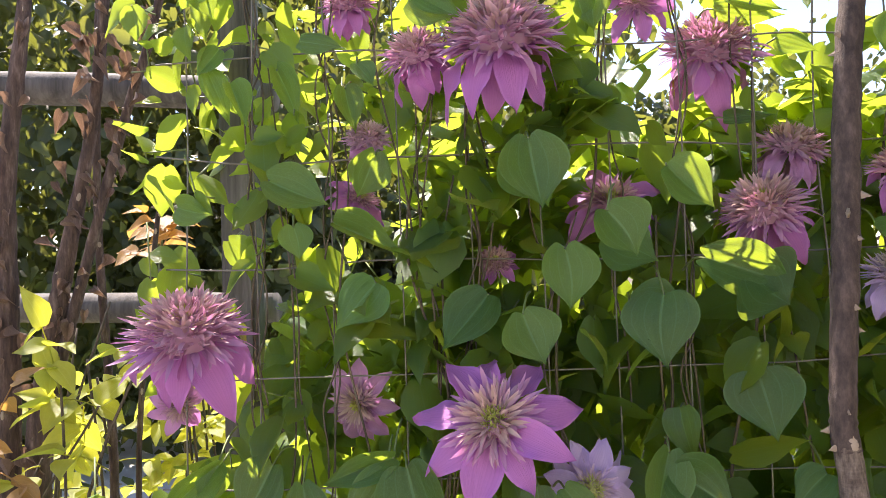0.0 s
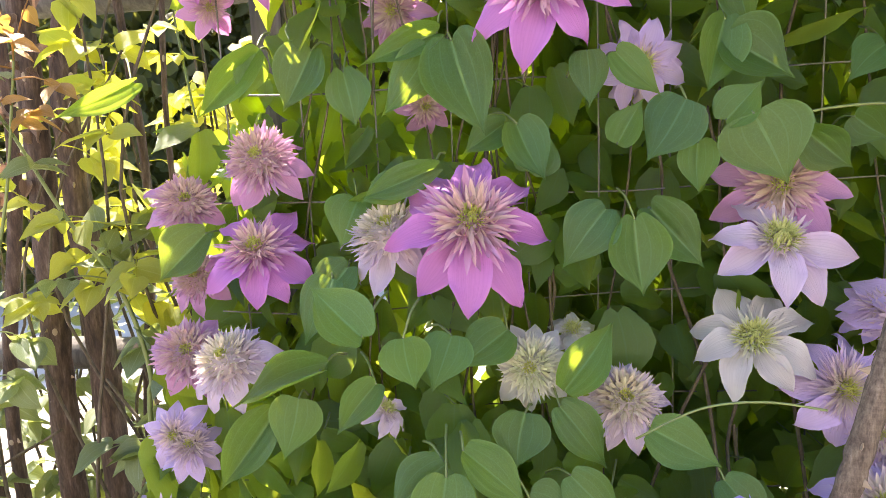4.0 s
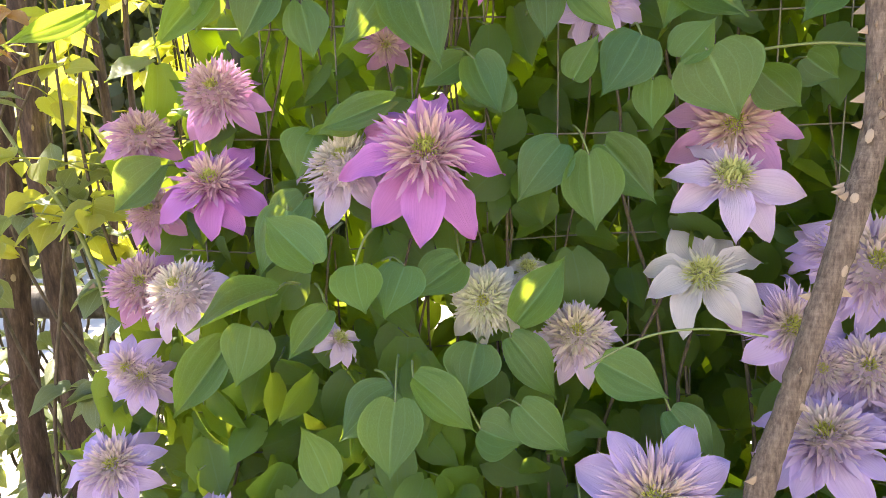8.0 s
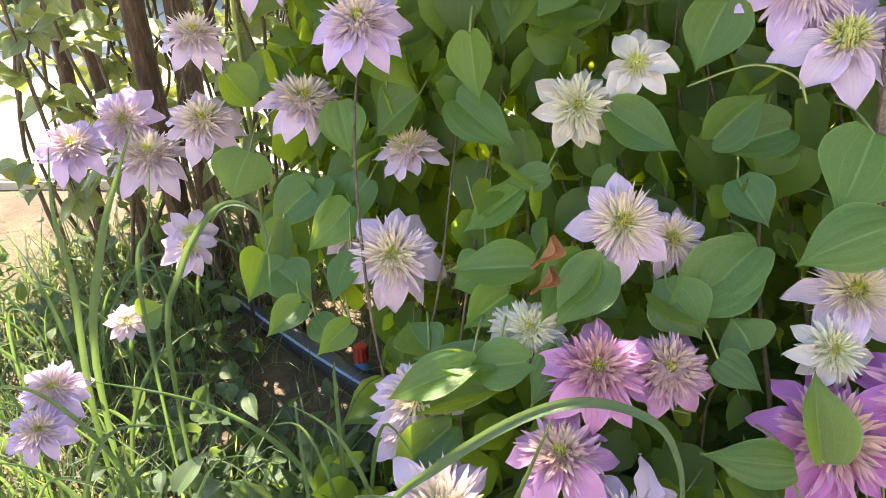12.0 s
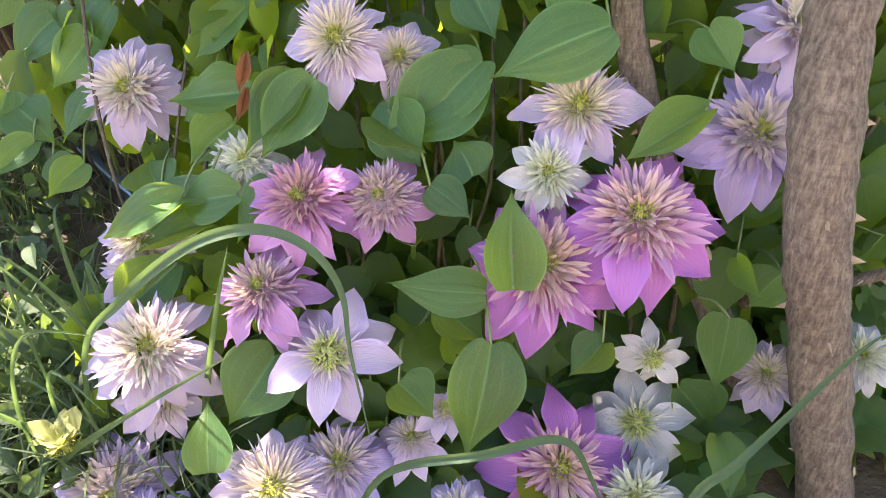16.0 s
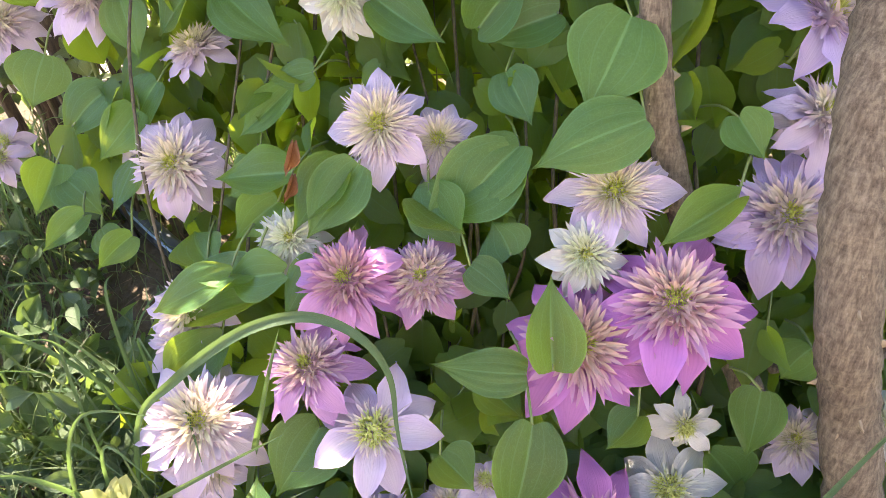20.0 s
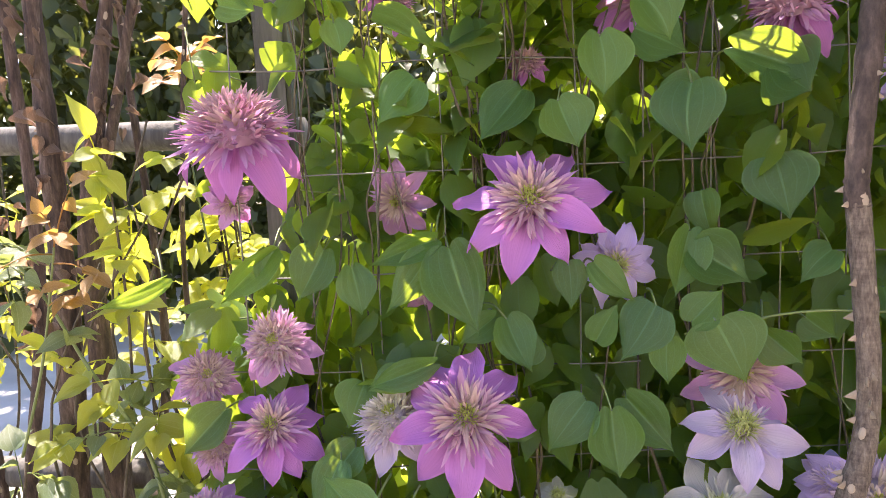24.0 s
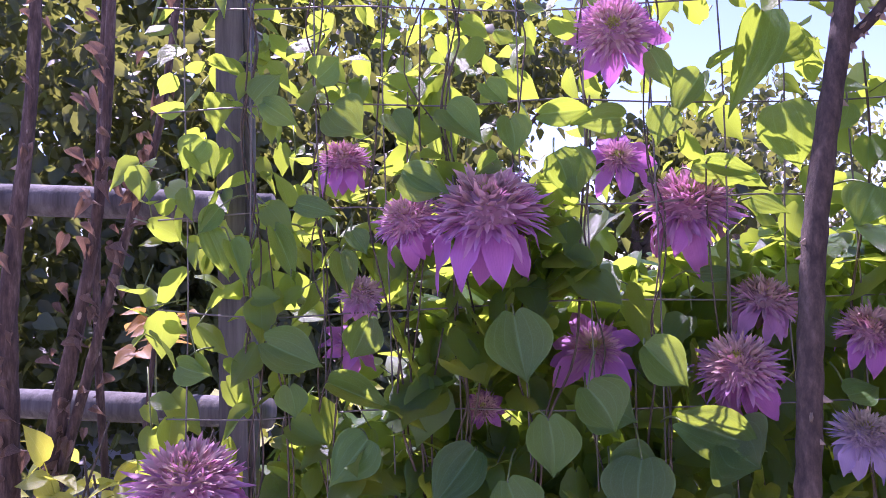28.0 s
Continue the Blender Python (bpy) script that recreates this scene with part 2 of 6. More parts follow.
POST = bark_material("weathered_wood", (0.075, 0.072, 0.066), (0.15, 0.142, 0.13), (0.24, 0.23, 0.215), 60.0, 0.06, 0.6)
PIPE = plain_material("pipe_plastic", (0.045, 0.055, 0.075), 0.4, 0.0, 0.3, 60.0)
STRIPE = plain_material("pipe_stripe", (0.30, 0.45, 0.72), 0.45, 0.0, 0.2, 60.0)
TEAL = plain_material("turquoise_plastic", (0.16, 0.42, 0.46), 0.4, 0.0, 0.3, 20.0)
BLUE = plain_material("blue_plastic", (0.05, 0.18, 0.48), 0.4, 0.0, 0.2, 60.0)
RED = plain_material("red_plastic", (0.42, 0.04, 0.03), 0.5, 0.0, 0.4, 150.0)
CENTRE = strip_material("stamens", (0.34, 0.40, 0.07), (0.70, 0.70, 0.22), (0.6, 0.64, 0.12))
CENTRE_PALE = strip_material("pale_stamens", (0.34, 0.42, 0.08), (0.74, 0.75, 0.34), (0.62, 0.68, 0.20))
SEPAL, RUFF, INNER, HEART = {}, {}, {}, {}
for key, edge, bar, glow, root, tip in (
    ("magenta", (0.50, 0.19, 0.54), (0.58, 0.22, 0.52), (0.64, 0.21, 0.50), (0.64, 0.53, 0.30), (0.68, 0.48, 0.45)),
    ("pink", (0.54, 0.27, 0.55), (0.58, 0.28, 0.48), (0.62, 0.22, 0.48), (0.58, 0.46, 0.24), (0.58, 0.32, 0.38)),
    ("mauve", (0.52, 0.28, 0.54), (0.58, 0.32, 0.50), (0.62, 0.24, 0.52), (0.56, 0.50, 0.25), (0.64, 0.50, 0.45)),
    ("lilac", (0.53, 0.41, 0.71), (0.69, 0.57, 0.72), (0.62, 0.46, 0.72), (0.62, 0.58, 0.28), (0.69, 0.55, 0.52)),
    ("pale", (0.57, 0.46, 0.67), (0.71, 0.63, 0.67), (0.70, 0.54, 0.66), (0.58, 0.60, 0.22), (0.78, 0.68, 0.58)),
    ("green", (0.40, 0.40, 0.16), (0.48, 0.52, 0.18), (0.5, 0.52, 0.14), (0.40, 0.46, 0.12), (0.5, 0.52, 0.2)),
    ("white", (0.57, 0.555, 0.57), (0.62, 0.61, 0.58), (0.70, 0.67, 0.66), (0.46, 0.56, 0.18), (0.72, 0.72, 0.54)),
):
    SEPAL[key] = petal_material(key + "_petal", edge, bar, glow)
    RUFF[key] = strip_material(key + "_ruff_petal", tuple(0.4 * a + 0.6 * b for a, b in zip(tip, edge)), tuple(0.45 * a + 0.55 * b for a, b in zip(tip, edge)), glow)
    INNER[key] = strip_material(key + "_inner_petal", tuple(0.7 * a + 0.3 * b for a, b in zip(tip, edge)), tuple(0.86 * a + 0.14 * b for a, b in zip(tip, edge)), glow)
    HEART[key] = strip_material(key + "_heart_petal", root, tip, glow)


# ---- building blocks ----
def part(name, mesh, material, parent=None, label="", m=None):
    """Links a mesh as one object, under its thing where there is one."""
    if isinstance(mesh, bmesh.types.BMesh):
        data = bpy.data.meshes.new(name)
        mesh.to_mesh(data)
        mesh.free()
        mesh = data
    if material and not mesh.materials:
        mesh.materials.append(material)
    ob = new(name, mesh)
    if parent:
        ob.parent = parent
    if m is not None:
        ob.matrix_basis = m
    if label:
        ob["label"] = label
    return ob


def sheet_mesh(name, verts, faces, uvs, smooth=True):
    """A mesh from arrays, with one uv for each vertex."""
    data = bpy.data.meshes.new(name)
    data.from_pydata([tuple(v) for v in verts], [], [tuple(f) for f in faces])
    if uvs is not None:
        layer = data.uv_layers.new(name="UVMap")
        loops = np.zeros(len(data.loops), dtype=np.int32)
        data.loops.foreach_get("vertex_index", loops)
        layer.data.foreach_set("uv", np.asarray(uvs, dtype=np.float32)[loops].ravel())
    if smooth:
        data.polygons.foreach_set("use_smooth", np.ones(len(data.polygons), dtype=bool))
    data.update()
    return data


def grid_faces(rows, cols):
    return [(r * cols + c, r * cols + c + 1, (r + 1) * cols + c + 1, (r + 1) * cols + c) for r in range(rows - 1) for c in range(cols - 1)]


def leaf_arrays(rng, lobe=0.13, fold=0.10, droop=0.18, power=0.62, rows=7, cols=5, ripple=0.02):
    """A leaf one unit long and one wide along +y: heart-shaped base, drawn-out tip, folded on its midrib."""
    v, uv = [], []
    twist = rng.uniform(-0.12, 0.12)
    side = rng.uniform(-0.05, 0.05)
    for r in range(rows):
        s = r / (rows - 1)
        g = math.sin(math.pi * (0.07 + 0.93 * s) ** power) ** (0.85 + 0.4 * s) if s < 0.999 else 0.0
        for c in range(cols):
            u = 2 * c / (cols - 1) - 1
            y = s - lobe * math.sin(math.pi * min(1, abs(u) * 0.85)) * (1 - s) ** 5
            x = 0.5 * g * u + side * math.sin(math.pi * s)
            z = fold * abs(x) * 2 * (1 - 0.5 * s) - droop * s * s + twist * x * s + ripple * math.sin(9 * s + 3 * u + twist * 40) * abs(u)
            v.append((x, y, z))
            uv.append((0.5 + 0.5 * u, s))
    return np.array(v), grid_faces(rows, cols), np.array(uv)


def strip_arrays(length, width, lift, curl, hook, rows=5):
    """A narrow pointed petal that rises by lift at its root and curls outwards; along +x, up is +z."""
    v, uv = [], []
    x = z = 0.0
    angle = lift
    for r in range(rows):
        s = r / (rows - 1)
        w = width * (0.50 + 1.15 * s - 1.62 * s ** 2.6) if s < 0.99 else 0.03 * width
        for c in (-1, 0, 1):
            v.append((x, c * w * 0.5, z + (abs(c) * w * 0.22)))
            uv.append((0.5 + 0.5 * c, s))
        x += length / (rows - 1) * math.cos(angle)
        z += length / (rows - 1) * math.sin(angle)
        angle += curl / (rows - 1) + hook * s * s
    return np.array(v), grid_faces(rows, 3), np.array(uv)


class Heap:
    """Gathers many small sheets into one mesh."""

    def __init__(self):
        self.v, self.f, self.uv, self.count = [], [], [], 0

    def add(self, arrays, m):
        v, f, uv = arrays
        m = np.array(m)
        self.v.append(v @ m[:3, :3].T + m[:3, 3])
        self.f.extend([tuple(i + self.count for i in q) for q in f])
        self.uv.append(uv)
        self.count += len(v)

    def mesh(self, name):
        return sheet_mesh(name, np.concatenate(self.v), self.f, np.concatenate(self.uv))


def tube_mesh(name, points, radii, sides=8, rough=0.0, seed=0, steps=6, heap=None):
    """A tube along a smooth line through the points."""
    rng = random.Random(seed)
    p = [Vector(q) for q in points]
    line, rads = [], []
    for i in range(len(p) - 1):
        a, b, c, d = p[max(i - 1, 0)], p[i], p[i + 1], p[min(i + 2, len(p) - 1)]
        for k in range(steps):
            t = k / steps
            line.append(0.5 * ((2 * b) + (c - a) * t + (2 * a - 5 * b + 4 * c - d) * t * t + (3 * b - a - 3 * c + d) * t ** 3))
            rads.append(radii[i] + (radii[i + 1] - radii[i]) * t)
    line.append(p[-1])
    rads.append(radii[-1])
    v, uv = [], []
    for i, (q, r) in enumerate(zip(line, rads)):
        way = (line[min(i + 1, len(line) - 1)] - line[max(i - 1, 0)]).normalized()
        a = way.orthogonal().normalized() if abs(way.x) > 0.95 else way.cross(Vector((1, 0, 0))).normalized()
        b = way.cross(a)
        swell = 1 + rough * rng.uniform(-1, 1)
        for k in range(sides):
            ang = 2 * math.pi * k / sides
            rr = r * swell * (1 + rough * rng.uniform(-0.6, 0.6))
            v.append(q + (a * math.cos(ang) + b * math.sin(ang)) * rr)
            uv.append((k / sides, i / len(line)))
    faces = []
    for i in range(len(line) - 1):
        for k in range(sides):
            faces.append((i * sides + k, i * sides + (k + 1) % sides, (i + 1) * sides + (k + 1) % sides, (i + 1) * sides + k))
    faces.append(tuple(reversed(range(sides))))
    faces.append(tuple((len(line) - 1) * sides + k for k in range(sides)))
    if heap is not None:
        heap.add((np.array([tuple(q) for q in v]), faces, np.array(uv)), Matrix.Identity(4))
        return None
    return sheet_mesh(name, v, faces, uv)


def frame_of(base, tip, normal, width):
    """The pose that lays a unit leaf from base to tip, its face along normal."""
    base, tip = Vector(base), Vector(tip)
    y = tip - base
    length = y.length
    y.normalize()
    z = Vector(normal)
    z = (z - y * z.dot(y)).normalized()
    x = y.cross(z)
    m = Matrix((x * width, y * length, z * length)).transposed().to_4x4()
    m.translation = base
    return m


# ---- ground and distance ----
def soil_material():
    k = Nodes("soil")
    f = k.noise(9.0, 8.0, "Object", 0.7)
    g = k.noise(120.0, 4.0)
    col = k.ramp(f, ((0.3, (0.055, 0.040, 0.028)), (0.55, (0.12, 0.088, 0.062)), (0.75, (0.20, 0.16, 0.12))))
    col = k.mix(k.math("MULTIPLY", g, 0.6), col, (0.05, 0.04, 0.03))
    k.link(col, k.bsdf.inputs["Base Color"])
    k.bump(k.math("ADD", f, k.math("MULTIPLY", g, 0.5)), 0.8, 0.012)
    k.bsdf.inputs["Roughness"].default_value = 0.95
    return k.mat


def concrete_material():
    k = Nodes("concrete")
    f = k.noise(3.0, 7.0)
    g = k.noise(140.0, 3.0)
    col = k.ramp(f, ((0.3, (0.42, 0.40, 0.36)), (0.7, (0.60, 0.58, 0.54))))
    col = k.mix(k.math("MULTIPLY", g, 0.3), col, (0.3, 0.28, 0.26))
    k.link(col, k.bsdf.inputs["Base Color"])
    k.bump(g, 0.3, 0.003)
    k.bsdf.inputs["Roughness"].default_value = 0.9
    return k.mat


GROUND = -0.08


def ground_height(x, y):
    n = noise.noise(Vector((x * 3, y * 3, 0.3))) * 0.018 + noise.noise(Vector((x * 14, y * 14, 2.1))) * 0.007
    far = min(1.0, max(0.0, (math.hypot(x, y - 0.4) - 1.2) / 0.6))
    return GROUND + n * (1 - far)


def build_ground():
    ticks = np.concatenate([[-900, -200, -40, -10, -4], np.linspace(-1.8, 1.8, 61), [4, 10, 40, 200, 900]])
    v = [(x, y + 0.4, ground_height(x, y + 0.4)) for y in ticks for x in ticks]
    n = len(ticks)
    ob = part("ground", sheet_mesh("ground", v, grid_faces(n, n), None), soil_material())
    tagged(ob, "dark crumbly garden soil with dry litter", "soil", kind="structure")
    slab = bmesh.new()
    bmesh.ops.create_cube(slab, size=1)
    bmesh.ops.scale(slab, vec=(14, 5.7, 0.06), verts=slab.verts)
    bmesh.ops.translate(slab, vec=(-4.5, 4.3, GROUND), verts=slab.verts)
    bmesh.ops.bevel(slab, geom=slab.edges[:], offset=0.008, segments=2, affect="EDGES")
    ob = part("pavement", slab, concrete_material())
    tagged(ob, "sunlit pale concrete path behind the fence", "pavement", kind="structure")


def litter(name, label, count, box, size, material, seed, flat=0.35):
    """Dry bits strewn on the soil."""
    rng = random.Random(seed)
    heap = Heap()
    for _ in range(count):
        x, y = rng.uniform(box[0], box[1]), rng.uniform(box[2], box[3])
        a = strip_arrays(rng.uniform(*size), rng.uniform(0.0008, 0.003), rng.uniform(-0.1, 0.25), rng.uniform(-0.4, 0.3), 0, 4)
        heap.add(a, pose(x, y, ground_height(x, y) + 0.006 + rng.random() * 0.01, rng.gauss(0, 25 * flat), rng.gauss(0, 25 * flat), rng.uniform(0, 360)))
    tagged(part(name, heap.mesh(name), material), label, "litter", kind="stuff")


def leaf_cloud(name, label, category, blobs, count, size, material, seed, parent=None, droop=0.6, bare=None, rows=4, cols=3):
    """A mass of small leaves in ragged clumps. blobs: centre, radii."""
    rng = random.Random(seed)
    shapes = [leaf_arrays(rng, 0.05, 0.15, 0.2, 0.7, rows, cols) for _ in range(5)]
    heap = Heap()
    clumps = []
    for (cx, cy, cz), (rx, ry, rz) in blobs:
        for _ in range(26):
            d = Vector((rng.gauss(0, 1), rng.gauss(0, 1), rng.gauss(0, 1))).normalized() * rng.random() ** 0.4
            clumps.append((cx + d.x * rx, cy + d.y * ry, cz + d.z * rz, 0.22 * (rx + ry + rz) / 3))
    for _ in range(count):
        cx, cy, cz, r = rng.choice(clumps)
        b = Vector((cx + rng.gauss(0, r), cy + rng.gauss(0, r), cz + rng.gauss(0, r)))
        if b.z < GROUND + 0.012 or (bare and bare[0] < b.x < bare[1] and bare[2] < b.y < bare[3]):
            continue
        s = rng.uniform(*size)
        way = Vector((rng.gauss(0, 0.7), rng.gauss(0, 0.7), rng.gauss(-droop, 0.6))).normalized() * s
        normal = Vector((rng.gauss(0, 0.7), rng.gauss(-0.5, 0.6), rng.gauss(0.5, 0.5)))
        heap.add(rng.choice(shapes), frame_of(b, b + way, normal, s * rng.uniform(0.5, 0.75)))
    ob = part(name, heap.mesh(name), material, parent)
    return ob if parent else tagged(ob, label, category, kind="stuff")


def tree(x, y, height, spread, seed, leaves=2600, leaf=(0.10, 0.20)):
    rng = random.Random(seed)
    root = new("tree")
    root.location = (x, y, GROUND)
    tagged(root, "distant leafy garden tree against the sky", "tree", "trees behind the fence")
    part("trunk", tube_mesh("trunk", [(0, 0, -0.1), (0.1, 0, height * 0.3), (-0.1, 0.1, height * 0.6), (0, 0, height * 0.9)], [0.16, 0.12, 0.08, 0.03], 8, 0.08, seed), BARK, root)
    blobs = []
    for i in range(8):
        a = rng.uniform(0, 6.28)
        z = height * rng.uniform(0.35, 0.7)
        tip = (math.cos(a) * spread * rng.uniform(0.5, 0.9), math.sin(a) * spread * rng.uniform(0.5, 0.9), z + height * rng.uniform(0.1, 0.3))
        part("limb", tube_mesh("limb", [(0, 0, z * 0.8), (tip[0] * 0.5, tip[1] * 0.5, z), tip], [0.06, 0.04, 0.015], 6, 0.08, seed + i), BARK, root)
        blobs.append((tip, (spread * 0.45, spread * 0.45, height * 0.16)))
    blobs.append(((0, 0, height * 0.9), (spread * 0.5, spread * 0.5, height * 0.15)))
    ob = leaf_cloud("crown", "", "", blobs, leaves, leaf, HEDGE_LEAF, seed, root)
    ob["kind"] = "stuff"


build_ground()
litter("dry_litter", "dry straw and leaf bits on the soil", 2600, (-1.3, 0.7, -0.35, 1.3), (0.015, 0.06), DRY_LEAF, 5)

tree(2.9, 9.5, 3.4, 1.7, 21, 4000, (0.12, 0.22))
tree(5.6, 12.5, 4.6, 2.2, 22)
tree(0.4, 11.0, 5.2, 2.4, 23, 6500, (0.14, 0.26))
tree(-3.4, 10.5, 6.4, 2.8, 24, 7000, (0.14, 0.26))
tree(9.0, 16.0, 5.0, 3.0, 25)
leaf_cloud("hedge", "dark dense hedge behind the garden fence", "hedge", [((-6.22, 5.33, 0.95), (1.48, 0.74, 1.63)), ((-4.29, 4.88, 0.80), (1.33, 0.59, 1.48)), ((-2.81, 4.74, 0.95), (1.18, 0.59, 1.63)), ((-1.48, 4.88, 0.66), (1.04, 0.59, 1.33)),
           ((-5.03, 5.03, 2.88), (1.63, 0.74, 1.33)), ((-3.26, 4.88, 3.02), (1.18, 0.59, 1.18)), ((-1.92, 5.03, 2.43), (0.89, 0.59, 1.04)), ((-0.59, 5.33, 0.51), (0.89, 0.59, 1.04)), ((-0.81, 5.48, 1.99), (0.89, 0.59, 1.11)), ((0.15, 6.07, 1.69), (0.74, 0.59, 0.96))], 19000, (0.09, 0.17), HEDGE_LEAF, 31)
leaf_cloud("tall_hedge", "tall dark evergreens behind the hedge", "hedge", [((-7.25, 7.25, 1.68), (1.45, 0.72, 2.32)), ((-5.22, 7.11, 1.83), (1.45, 0.72, 2.61)), ((-3.48, 7.11, 1.97), (1.30, 0.72, 2.61)), ((-1.89, 7.54, 1.39), (1.01, 0.72, 1.89)), ((-6.38, 7.54, 4.14), (1.74, 0.72, 1.45))], 9000, (0.16, 0.28), HEDGE_LEAF, 33)
leaf_cloud("far_shrubs", "hazy green shrubs far behind", "shrub", [((0.8, 4.5, 0.6), (0.8, 0.5, 0.7)), ((2.0, 4.8, 0.6), (0.9, 0.5, 0.7)), ((3.4, 5.4, 0.7), (1.0, 0.6, 0.8)), ((0.2, 5.2, 1.0), (0.8, 0.5, 0.9))], 7500, (0.06, 0.13), HEDGE_LEAF, 32)


def bounce_surfaces():
    """An unseen plain wall and slab, added to bounce sunlight onto the plants they face."""
    k = Nodes("bounce_wall_render")
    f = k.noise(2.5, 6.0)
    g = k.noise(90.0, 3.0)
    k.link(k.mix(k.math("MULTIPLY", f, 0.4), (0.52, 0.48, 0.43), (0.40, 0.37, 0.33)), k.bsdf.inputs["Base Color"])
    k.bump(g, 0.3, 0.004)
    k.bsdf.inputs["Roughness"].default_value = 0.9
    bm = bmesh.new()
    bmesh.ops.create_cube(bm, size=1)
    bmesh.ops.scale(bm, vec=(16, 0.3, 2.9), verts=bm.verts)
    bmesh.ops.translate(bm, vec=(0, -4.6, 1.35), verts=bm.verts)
    tagged(part("bounce_wall", bm, k.mat), "unseen pale rendered wall added to bounce sunlight", "wall", kind="structure")
    # Unseen slab before the wall, added to throw light up at low plants.
    bm = bmesh.new()
    bmesh.ops.create_cube(bm, size=1)
    bmesh.ops.scale(bm, vec=(16, 2.4, 0.06), verts=bm.verts)
    bmesh.ops.translate(bm, vec=(0, -2.05, GROUND), verts=bm.verts)
    bmesh.ops.bevel(bm, geom=bm.edges[:], offset=0.008, segments=2, affect="EDGES")
    tagged(part("path", bm, concrete_material()), "unseen pale concrete slab added to bounce sunlight", "path", kind="structure")


bounce_surfaces()


# ---- fence: post, rails, wire mesh ----
def rail(points, radius, seed):
    ob = part("fence_rail", tube_mesh("fence_rail", points, radius, 12, 0.03, seed, 8), POST)
    return tagged(ob, "weathered grey round wooden fence rail", "rail", "fence rails", "structure")


def build_post(x, y, w, top):
    bm = bmesh.new()
    bmesh.ops.create_cube(bm, size=1)
    bmesh.ops.scale(bm, vec=(w, w, top + 0.1), verts=bm.verts)
    bmesh.ops.translate(bm, vec=(x, y, top / 2 - 0.05), verts=bm.verts)
    bmesh.ops.bevel(bm, geom=bm.edges[:], offset=0.006, segments=2, affect="EDGES")
    tagged(part("fence_post", bm, POST), "weathered grey square wooden fence post", "post", kind="structure")


def build_trellis(y, xs, zs, radius):
    """Welded wire mesh: every wire a part."""
    root = new("wire_trellis")
    root.location = (0, y, 0)
    tagged(root, "rusty galvanised wire mesh that carries the vine", "trellis")
    rng = random.Random(8)
    for x in xs:
        pts = [(x + rng.gauss(0, 0.002), rng.gauss(0, 0.004), z) for z in np.linspace(GROUND - 0.01, zs[-1] + 0.03, 9)]
        part("upright_wire", tube_mesh("upright_wire", pts, [radius] * 9, 6, 0, 0, 3), WIRE, root)
    for z in zs:
        pts = [(x, 0.003 + rng.gauss(0, 0.003), z + rng.gauss(0, 0.003)) for x in np.linspace(xs[0] - 0.03, xs[-1] + 0.03, 9)]
        part("cross_wire", tube_mesh("cross_wire", pts, [radius] * 9, 6, 0, 0, 3), WIRE, root)


rail([(-1.7, 1.07, 1.465), (-0.9, 1.05, 1.455), (-0.24, 1.03, 1.415)], [0.026, 0.025, 0.024], 3)
rail([(-1.7, 1.26, 1.12), (-0.9, 1.22, 1.11), (-0.26, 1.08, 1.095)], [0.026, 0.026, 0.024], 4)
rail([(-1.7, 1.10, 0.55), (-0.9, 1.07, 0.56), (-0.26, 1.00, 0.55)], [0.025, 0.025, 0.024], 5)
build_post(-0.255, 0.89, 0.044, 1.95)
build_trellis(0.745, [-0.274 + 0.0765 * i for i in range(12)], [0.10 + 0.1165 * i for i in range(15)], 0.0010)


# ---- the vine ----
PROFILE = ((-0.05, 0.30), (0.05, 0.33), (0.19, 0.38), (0.38, 0.54), (0.57, 0.60), (0.77, 0.645), (0.96, 0.68), (1.16, 0.70), (1.35, 0.71), (1.9, 0.70))


def front(z):
    """How far out the foliage stands at height z."""
    return float(np.interp(z, [p[0] for p in PROFILE], [p[1] for p in PROFILE]))


vine = new("clematis_vine")
vine.location = (0.05, 0.72, 0.0)
vine_inv = Matrix.Translation((-0.05, -0.72, 0.0))
tagged(vine, "tall leafy clematis climbing over the wire mesh", "climbing plant")
rng_leaf = random.Random(11)
def broad_leaf(rng, rows=13, cols=15):
    """A broad leaf blade with sunken veins, wavy margin and a short drawn-out tip."""
    lobe, fold, droop, power = rng.uniform(0.0, 0.11), rng.uniform(-0.10, 0.26), rng.uniform(-0.05, 0.36), rng.uniform(0.60, 0.84)
    twist, side, wave, cup = rng.uniform(-0.25, 0.25), rng.uniform(-0.06, 0.06), rng.uniform(0, 6), rng.uniform(-0.10, 0.16)
    v, uv = [], []
    for r in range(rows):
        s = r / (rows - 1)
        g = math.sin(math.pi * (0.06 + 0.94 * s) ** power) ** (0.72 + 0.75 * s) if s < 0.999 else 0.0
        for c in range(cols):
            u = 2 * c / (cols - 1) - 1
            y = s - lobe * math.sin(math.pi * min(1, abs(u) * 0.85)) * (1 - s) ** 5
            x = 0.5 * g * u + side * math.sin(math.pi * s)
            ridge = 0.020 * g * (abs(math.sin(math.pi * abs(u) / 0.42)) - 0.5) * (1 - 0.4 * s)
            z = fold * abs(x) * 2 * (1 - 0.5 * s) - droop * s * s + cup * (1 - u * u) * g * 0.4 + twist * x * s + ridge + 0.026 * math.sin(8 * s + 2.5 * u + wave) * abs(u) ** 1.5
            v.append((x, y, z))
            uv.append((0.5 + 0.5 * u, s))
    return np.array(v), grid_faces(rows, cols), np.array(uv)


LEAF_MESHES = [sheet_mesh("leaf", *broad_leaf(rng_leaf)) for _ in range(16)]
LOW_SHAPES = [broad_leaf(rng_leaf, 6, 5) for _ in range(10)]
for data in LEAF_MESHES:
    data.materials.append(LEAF)
stalks = Heap()
leaf_spots = []


